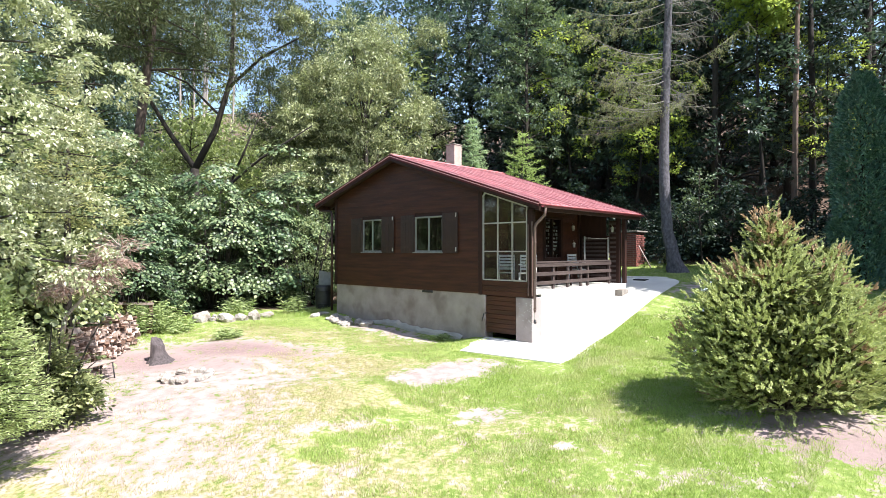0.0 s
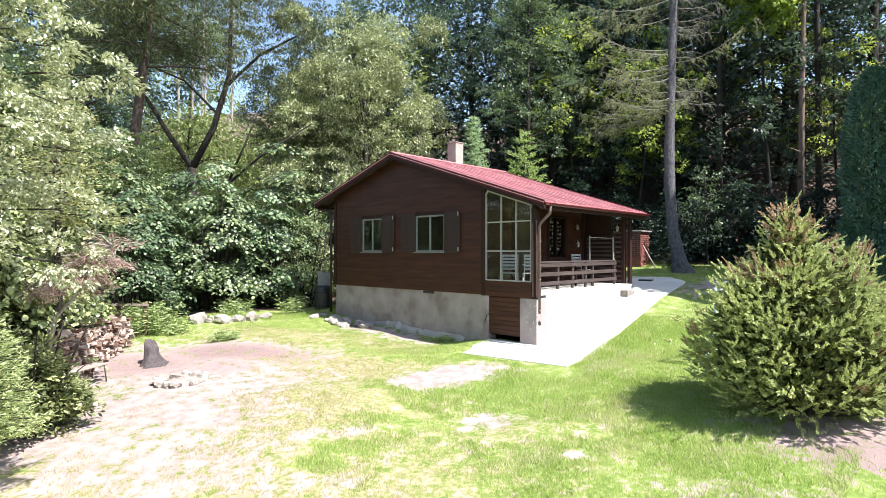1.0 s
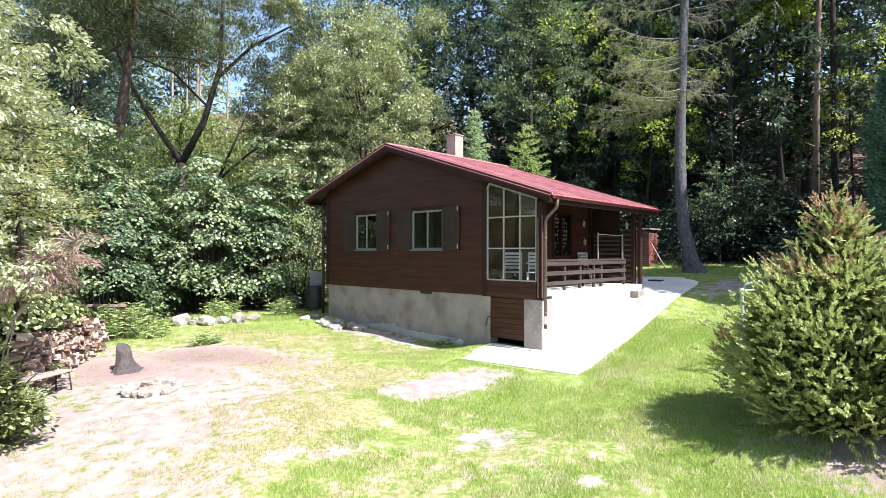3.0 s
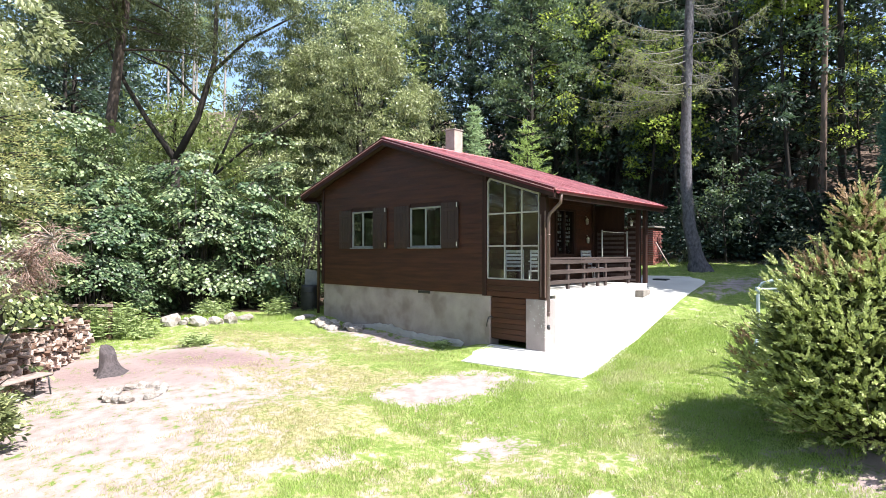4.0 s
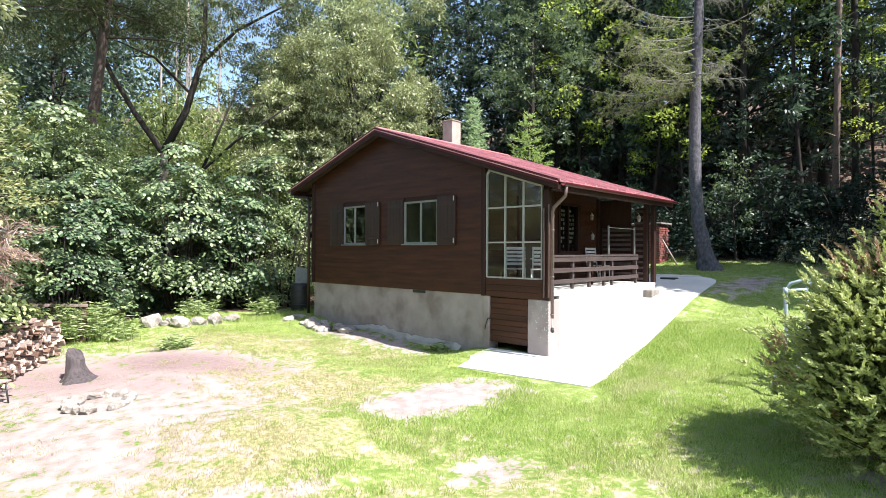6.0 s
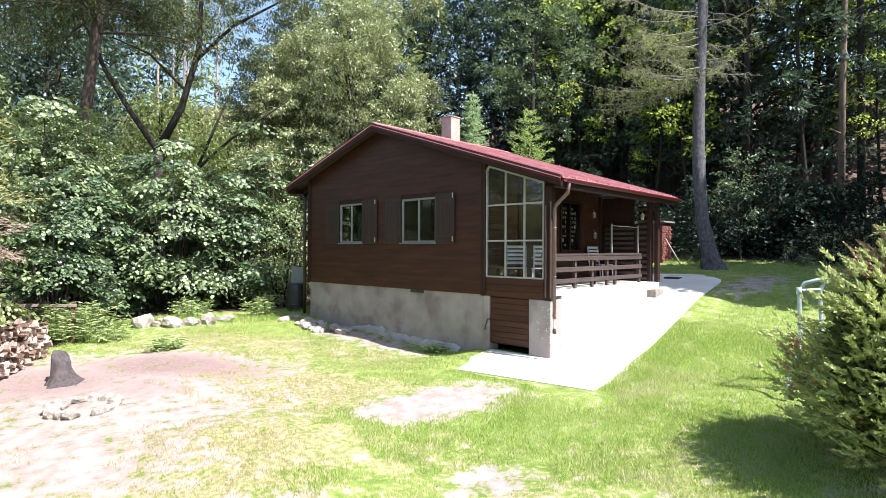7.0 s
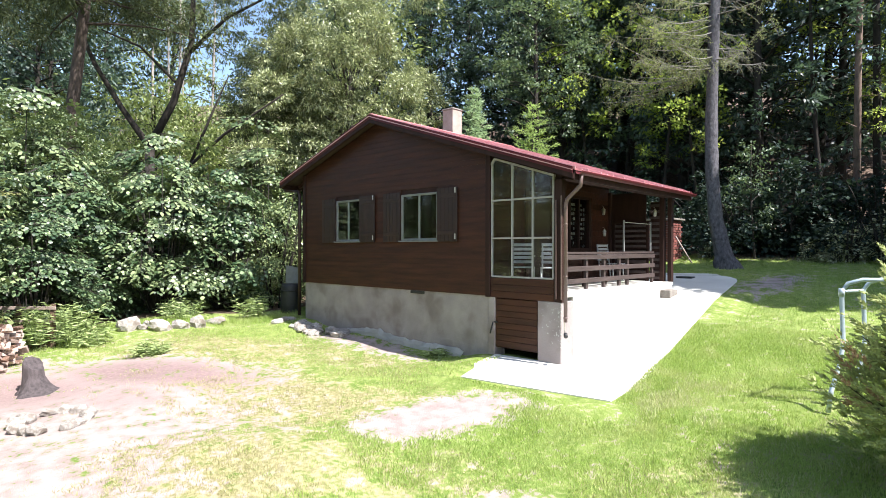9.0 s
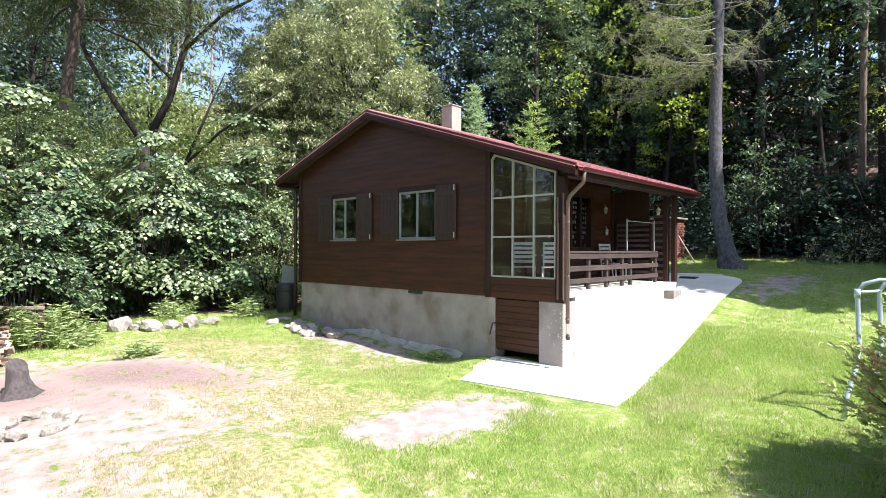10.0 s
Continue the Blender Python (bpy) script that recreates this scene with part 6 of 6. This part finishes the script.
# stump
st = thing("tree_stump", "grey weathered tree stump with flared roots", "stump", pose(-6.2, -6.43, ground_z(-6.2, -6.43)) @ Matrix.Diagonal((0.64, 0.64, 0.80, 1)))
bm = bmesh.new()
prev = None
for q, (z, r) in enumerate(((-0.1, 0.46), (0.0, 0.38), (0.06, 0.31), (0.15, 0.265), (0.3, 0.25), (0.46, 0.245), (0.56, 0.24))):
    cur = []
    for k in range(22):
        a = k * math.tau / 22
        low = max(0.0, 1 - max(z, 0) / 0.30)
        root = 1 + low * (0.95 * max(0, math.cos(a - 0.35)) ** 2 + 0.35 * max(0, math.cos(a * 3 + 2.2))) + 0.10 * math.sin(a * 7) + 0.10 * noise.noise((math.cos(a) * 3, math.sin(a) * 3, z * 1.5))
        jag = 0.09 * noise.noise((math.cos(a) * 2.2, math.sin(a) * 2.2, 7)) + 0.13 * math.cos(a - 3.6) if z > 0.45 else 0
        cur.append(bm.verts.new((r * root * math.cos(a) * 0.92 - 0.05 * z, r * root * math.sin(a) * 0.92, z + jag)))
    if prev:
        for k in range(22):
            bm.faces.new((prev[k], prev[(k + 1) % 22], cur[(k + 1) % 22], cur[k])).smooth = True
    prev = cur
bm.faces.new(prev)
part("stump_wood", bm, STUMP, st)

# woodpile of split logs
A, B = Vector((-5.75, -8.3, 0)), Vector((-8.5, -6.28, 0))
along = (B - A).normalized()
depth = Vector((-along.y, along.x, 0)) * -1
if depth.y < 0:
    depth = -depth
pile = thing("woodpile", "stacked pile of split firewood logs", "woodpile", pose(0, 0, 0))


def log_mesh(seed):
    rng = np.random.default_rng(seed)
    k = int(rng.integers(3, 5))
    a0 = rng.random() * 6
    pts = [(math.cos(a0 + q * math.tau / k + rng.normal() * 0.2) * (0.05 + 0.04 * rng.random()), math.sin(a0 + q * math.tau / k + rng.normal() * 0.3) * (0.035 + 0.04 * rng.random())) for q in range(k)]
    bm = prism(pts, "y", -0.17, 0.17)
    bmesh.ops.bevel(bm, geom=list(bm.edges), offset=0.006, segments=1, affect="EDGES")
    me = bpy.data.meshes.new("log")
    bm.to_mesh(me)
    bm.free()
    me.materials.append(CUT if seed % 3 else LOGBARK)
    return me


LOGS = [log_mesh(200 + k) for k in range(9)]
rng = np.random.default_rng(33)
turn = math.degrees(math.atan2(depth.y, depth.x)) - 90
L = (B - A).length
count = 0
loose = bmesh.new()
row, z = 0, 0.04
while z < 1.14:
    s = 0.02 + (row % 2) * 0.045
    while s < L:
        f = s / L
        if z < 1.10 - 0.44 * f + 0.07 * math.sin(f * 11) + 0.03 * rng.normal():
            p = A + along * (s + rng.normal() * 0.025) + depth * rng.normal() * 0.06
            k = 0.55 + 0.5 * rng.random()
            m = pose(p.x, p.y, ground_z(p.x, p.y) + z + rng.normal() * 0.02, rng.normal() * 18, rng.random() * 360, turn + rng.normal() * (14 if rng.random() < 0.6 else 45)) @ Matrix.Diagonal((k * (0.9 + 0.5 * rng.random()), 0.7 + 0.5 * rng.random(), k * (0.7 + 0.4 * rng.random()), 1))
            me = LOGS[int(rng.integers(0, 9))]
            if count < 296 and rng.random() < 0.68:
                ob = new("log", me)
                ob.parent = pile
                ob.matrix_basis = m
                count += 1
            else:
                start = len(loose.verts)
                loose.from_mesh(me)
                loose.verts.ensure_lookup_table()
                for v in loose.verts[start:]:
                    v.co = m @ v.co
        s += 0.092
    z += 0.074
    row += 1
tagged(part("log_jumble", loose, CUT, pile, "jumbled split firewood between the stacked logs"), kind="stuff")
core = bmesh.new()
pa, pb = A + depth * -0.16, B + depth * -0.16
for k in range(8):
    f0, f1 = k / 8, (k + 1) / 8
    p = pa.lerp(pb, (f0 + f1) / 2)
    box(core, -0.21, 0.21, -0.4, 0.05, -0.1, 0.80 - 0.42 * (f0 + f1) / 2)
    for v in list(core.verts)[-8:]:
        v.co = along * v.co.x + depth * v.co.y + Vector((p.x, p.y, ground_z(p.x, p.y) + v.co.z))
part("inner_logs", core, LOGBARK, pile)
for k, (f, o, tilt) in enumerate(((0.15, -0.1, 4), (0.45, -0.25, -6), (0.7, 0.0, 3))):
    p = A.lerp(B, f) + depth * o
    ob = part("cover_board", boxes((-0.75, 0.75, -0.1, 0.1, 0, 0.025), bevel=0.004), PLANK, pile, "loose grey board lying on the logs")
    ob.matrix_basis = pose(p.x, p.y, ground_z(p.x, p.y) + 1.16 - 0.42 * f, 0, 0, 0) @ pose(0, 0, 0, 0, 8, math.degrees(math.atan2(along.y, along.x)) + tilt)

# bench
bx, by = -5.3, -8.19
bench = thing("garden_bench", "low plank bench on thin metal legs", "bench", pose(bx, by, ground_z(bx, by), 0, 0, math.degrees(math.atan2(-1.25, 0.85))))
for k in range(3):
    part("seat_plank", boxes((-0.75, 0.75, -0.17 + 0.115 * k, -0.065 + 0.115 * k, 0.42, 0.45), bevel=0.006), PLANK, bench)
for x in (-0.66, 0.66):
    for y in (-0.14, 0.14):
        part("leg", tube(bmesh.new(), [(x * 1.06, y * 1.25, -0.03), (x, y, 0.42)], 0.014, 7), DARK, bench)
    part("crossbar", tube(bmesh.new(), [(x, -0.15, 0.405), (x, 0.15, 0.405)], 0.012, 7), DARK, bench)

# swing frame of bent tube
sw = thing("swing_frame", "pale blue bent steel tube frame of a garden swing", "swing", pose(4.03, -0.25, ground_z(4.03, -0.25), 0, 0, 0))
for q, (oy, ox) in enumerate(((0, 0), (0.5, 0.16))):
    pts = [(-0.08 + ox, -0.35 + oy, 0.0), (-0.06 + ox, -0.3 + oy, 0.25), (0.0 + ox, -0.12 + oy, 0.55), (0.02 + ox, -0.02 + oy, 0.8), (0.0 + ox, 0.0 + oy, 1.42), (0.06 + ox, 0.02 + oy, 1.52), (0.2 + ox, 0.06 + oy, 1.57), (1.5 + ox, 0.5 + oy, 1.57), (1.66 + ox, 0.55 + oy, 1.5), (1.7 + ox, 0.56 + oy, 1.3), (1.75 + ox, 0.5 + oy, 0.0)]
    part("tube_arch", tube(bmesh.new(), pts, 0.026, 10), STEEL, sw)
part("clamp", tube(bmesh.new(), [(0, 0, 1.36), (0, 0, 1.46)], 0.034, 10), STEEL, sw)
part("crossbar", tube(bmesh.new(), [(0, 0, 1.42), (0.16, 0.5, 1.42)], 0.018, 8), STEEL, sw)

# brick oven beyond the veranda
oven = thing("brick_oven", "red brick garden chimney oven with a slab top", "oven", pose(-2.22, 10.0, 1.6))
part("core", boxes((-0.478, 0.478, -0.378, 0.378, -0.2, 1.42)), MORTAR, oven)
bm = boxes((-0.118, 0.118, -0.055, 0.055, -0.032, 0.032), bevel=0.005)
brick_me = bpy.data.meshes.new("brick")
bm.to_mesh(brick_me)
bm.free()
brick_me.materials.append(BRICK)
for r in range(18):
    zb = 0.035 + 0.079 * r
    off = (r % 2) * 0.125
    for k in range(5):
        x = -0.5 + off + 0.25 * k
        if abs(x) < 0.48:
            ob = new("brick", brick_me)
            ob.parent = oven
            ob.matrix_basis = pose(x, -0.342, zb)
    for k in range(4):
        y = -0.279 + off + 0.25 * k
        if y < 0.36:
            ob = new("brick", brick_me)
            ob.parent = oven
            ob.matrix_basis = pose(0.442, y, zb, 0, 0, 90)
part("slab_top", boxes((-0.58, 0.58, -0.48, 0.48, 1.43, 1.49), bevel=0.01), BLOCK, oven)
pole = part("leaning_pole", tube(bmesh.new(), [(-1.66, 9.7, 2.5), (-1.05, 9.4, ground_z(-1.05, 9.4))], 0.022, 8), PLANK)
tagged(pole, "thin pole leaning against the brick oven", "pole")

# barrel and board left of the cabin
bz = ground_z(-9.2, 0.3)
bar = thing("rain_barrel", "black plastic rain barrel beside the cabin", "barrel", pose(-9.25, 0.3, bz - 0.03))
part("barrel_body", tube(bmesh.new(), [(0, 0, 0), (0, 0, 0.12), (0, 0, 0.45), (0, 0, 0.78), (0, 0, 0.88)], [0.25, 0.28, 0.30, 0.28, 0.26], 20), DARK, bar)
for z in (0.22, 0.66):
    part("hoop", tube(bmesh.new(), [(0, 0, z), (0, 0, z + 0.035)], [0.305, 0.305], 20), DARK, bar)
brd = part("pale_board", prism([(-0.24, -0.02), (0.22, 0.0), (0.22, 1.28), (-0.24, 1.36)], "y", -0.012, 0.012), WHITE)
brd.matrix_basis = pose(-9.5, 0.5, ground_z(-9.5, 0.5), -7, 0, 40)
tagged(brd, "pale sheet leaning behind the rain barrel", "board")
# old timber rack behind the woodpile
rack = thing("timber_rack", "old dark timber rack under the hazel", "rack", pose(-9.95, -6.05, ground_z(-9.95, -6.05), 0, 0, 43.4))
for x in (-0.75, 0.05, 0.8):
    part("post", boxes((x - 0.04, x + 0.04, -0.04, 0.04, -0.1, 1.0), bevel=0.006), LOGBARK, rack)
for z0, z1 in ((0.88, 0.95), (0.60, 0.66)):
    part("rail", boxes((-0.85, 0.9, -0.065, -0.042, z0, z1), bevel=0.005), PLANK, rack)
part("brace", tube(bmesh.new(), [(-0.35, -0.05, 0.62), (-0.15, -0.05, 0.92)], 0.015, 6), PLANK, rack)
part("back_panel", boxes((-0.72, 0.77, 0.042, 0.066, -0.08, 0.58), bevel=0.005), LOGBARK, rack)

# ---- grass ----
def tufts(name, label, n, seed, area, dens, height, width, material):
    rng = np.random.default_rng(seed)
    x0, x1, y0, y1 = area
    x, y = x0 + (x1 - x0) * rng.random(n), y0 + (y1 - y0) * rng.random(n)
    keep = rng.random(n) < dens(x, y)
    keep &= ~((x > -1.2) & (x < slab_edge(y) + 0.03) & (y > -1.65) & (y < 7.8)) & ~((x > -8.2) & (x < 0) & (y > -0.12) & (y < 5))
    x, y = x[keep], y[keep]
    n = len(x)
    z = lie(x, y) - 0.005
    way = unit(np.stack([rng.normal(size=n) * 0.45, rng.normal(size=n) * 0.45, np.ones(n)], 1))
    h = height * (0.5 + rng.random(n))
    side = unit(np.cross(way, unit(rng.normal(size=(n, 3)))))
    p = np.stack([x, y, z], 1)
    v = np.stack([p - side * width / 2, p + side * width / 2, p + way * h[:, None] + rng.normal(size=(n, 3)) * 0.01], 1).reshape(-1, 3)
    f = np.arange(3 * n).reshape(-1, 3)
    ob = link(name, array_mesh(name, v, f), material)
    return tagged(ob, label, "grass", kind="stuff")


def lawn(x, y):
    thin = 1.3 * cover(BARE, x, y) + 1.42 * cover(DRY, x, y) - 1.6 * cover(LUSH, x, y)
    return np.clip(1.15 - thin + (mottle(x, y) - 0.5) * (1.3 + 1.6 * np.minimum(thin, 1)), 0, 1) * (1 - woods(x, y)) * np.clip((x + 10.0) / 0.6, 0, 1)


def straw(x, y):
    dry, bare = cover(DRY, x, y), cover(BARE, x, y)
    return np.clip(1.1 * dry - 0.9 * bare + (mottle(x, y) - 0.5) * 3.0 * np.clip(dry + 0.25 * bare, 0, 1) + 0.02, 0, 0.9) * (1 - woods(x, y))


tufts("lawn_grass", "short green lawn grass", 400000, 61, (-10, 8, -9.5, 13), lawn, 0.045, 0.009, GRASS)
tufts("lawn_grass", "dense green lawn grass before the cabin", 330000, 64, (-1, 6.5, -7.5, 3), lawn, 0.05, 0.008, GRASS)


def matted(x, y):
    return lawn(x, y) * np.clip((vnoise(x + 0.5 * y, y - 0.5 * x, 0.38, 8) - 0.6) * 4, 0, 1) * np.clip((vnoise(x, y, 1.3, 9) - 0.35) * 3, 0, 1)


tufts("matted_grass", "pale flattened tufts in the lawn", 240000, 65, (0, 6.5, -8, 1), matted, 0.06, 0.008, PALEGRASS)
tufts("dry_grass", "sparse straw-coloured dry grass", 280000, 62, (-9, 6, -9.5, 0), straw, 0.032, 0.009, DRYGRASS)


def edge_grass(x, y):
    d = np.abs((x + 9.8) * 0.92 - (y + 2.5) * 0.40)
    return np.clip(1.2 - d / 0.45, 0, 1) * (y < 0.4) * (y > -7)


tufts("long_grass", "long fresh grass and weeds along the stones", 60000, 63, (-12, -7, -7, 1), edge_grass, 0.13, 0.013, GRASS)
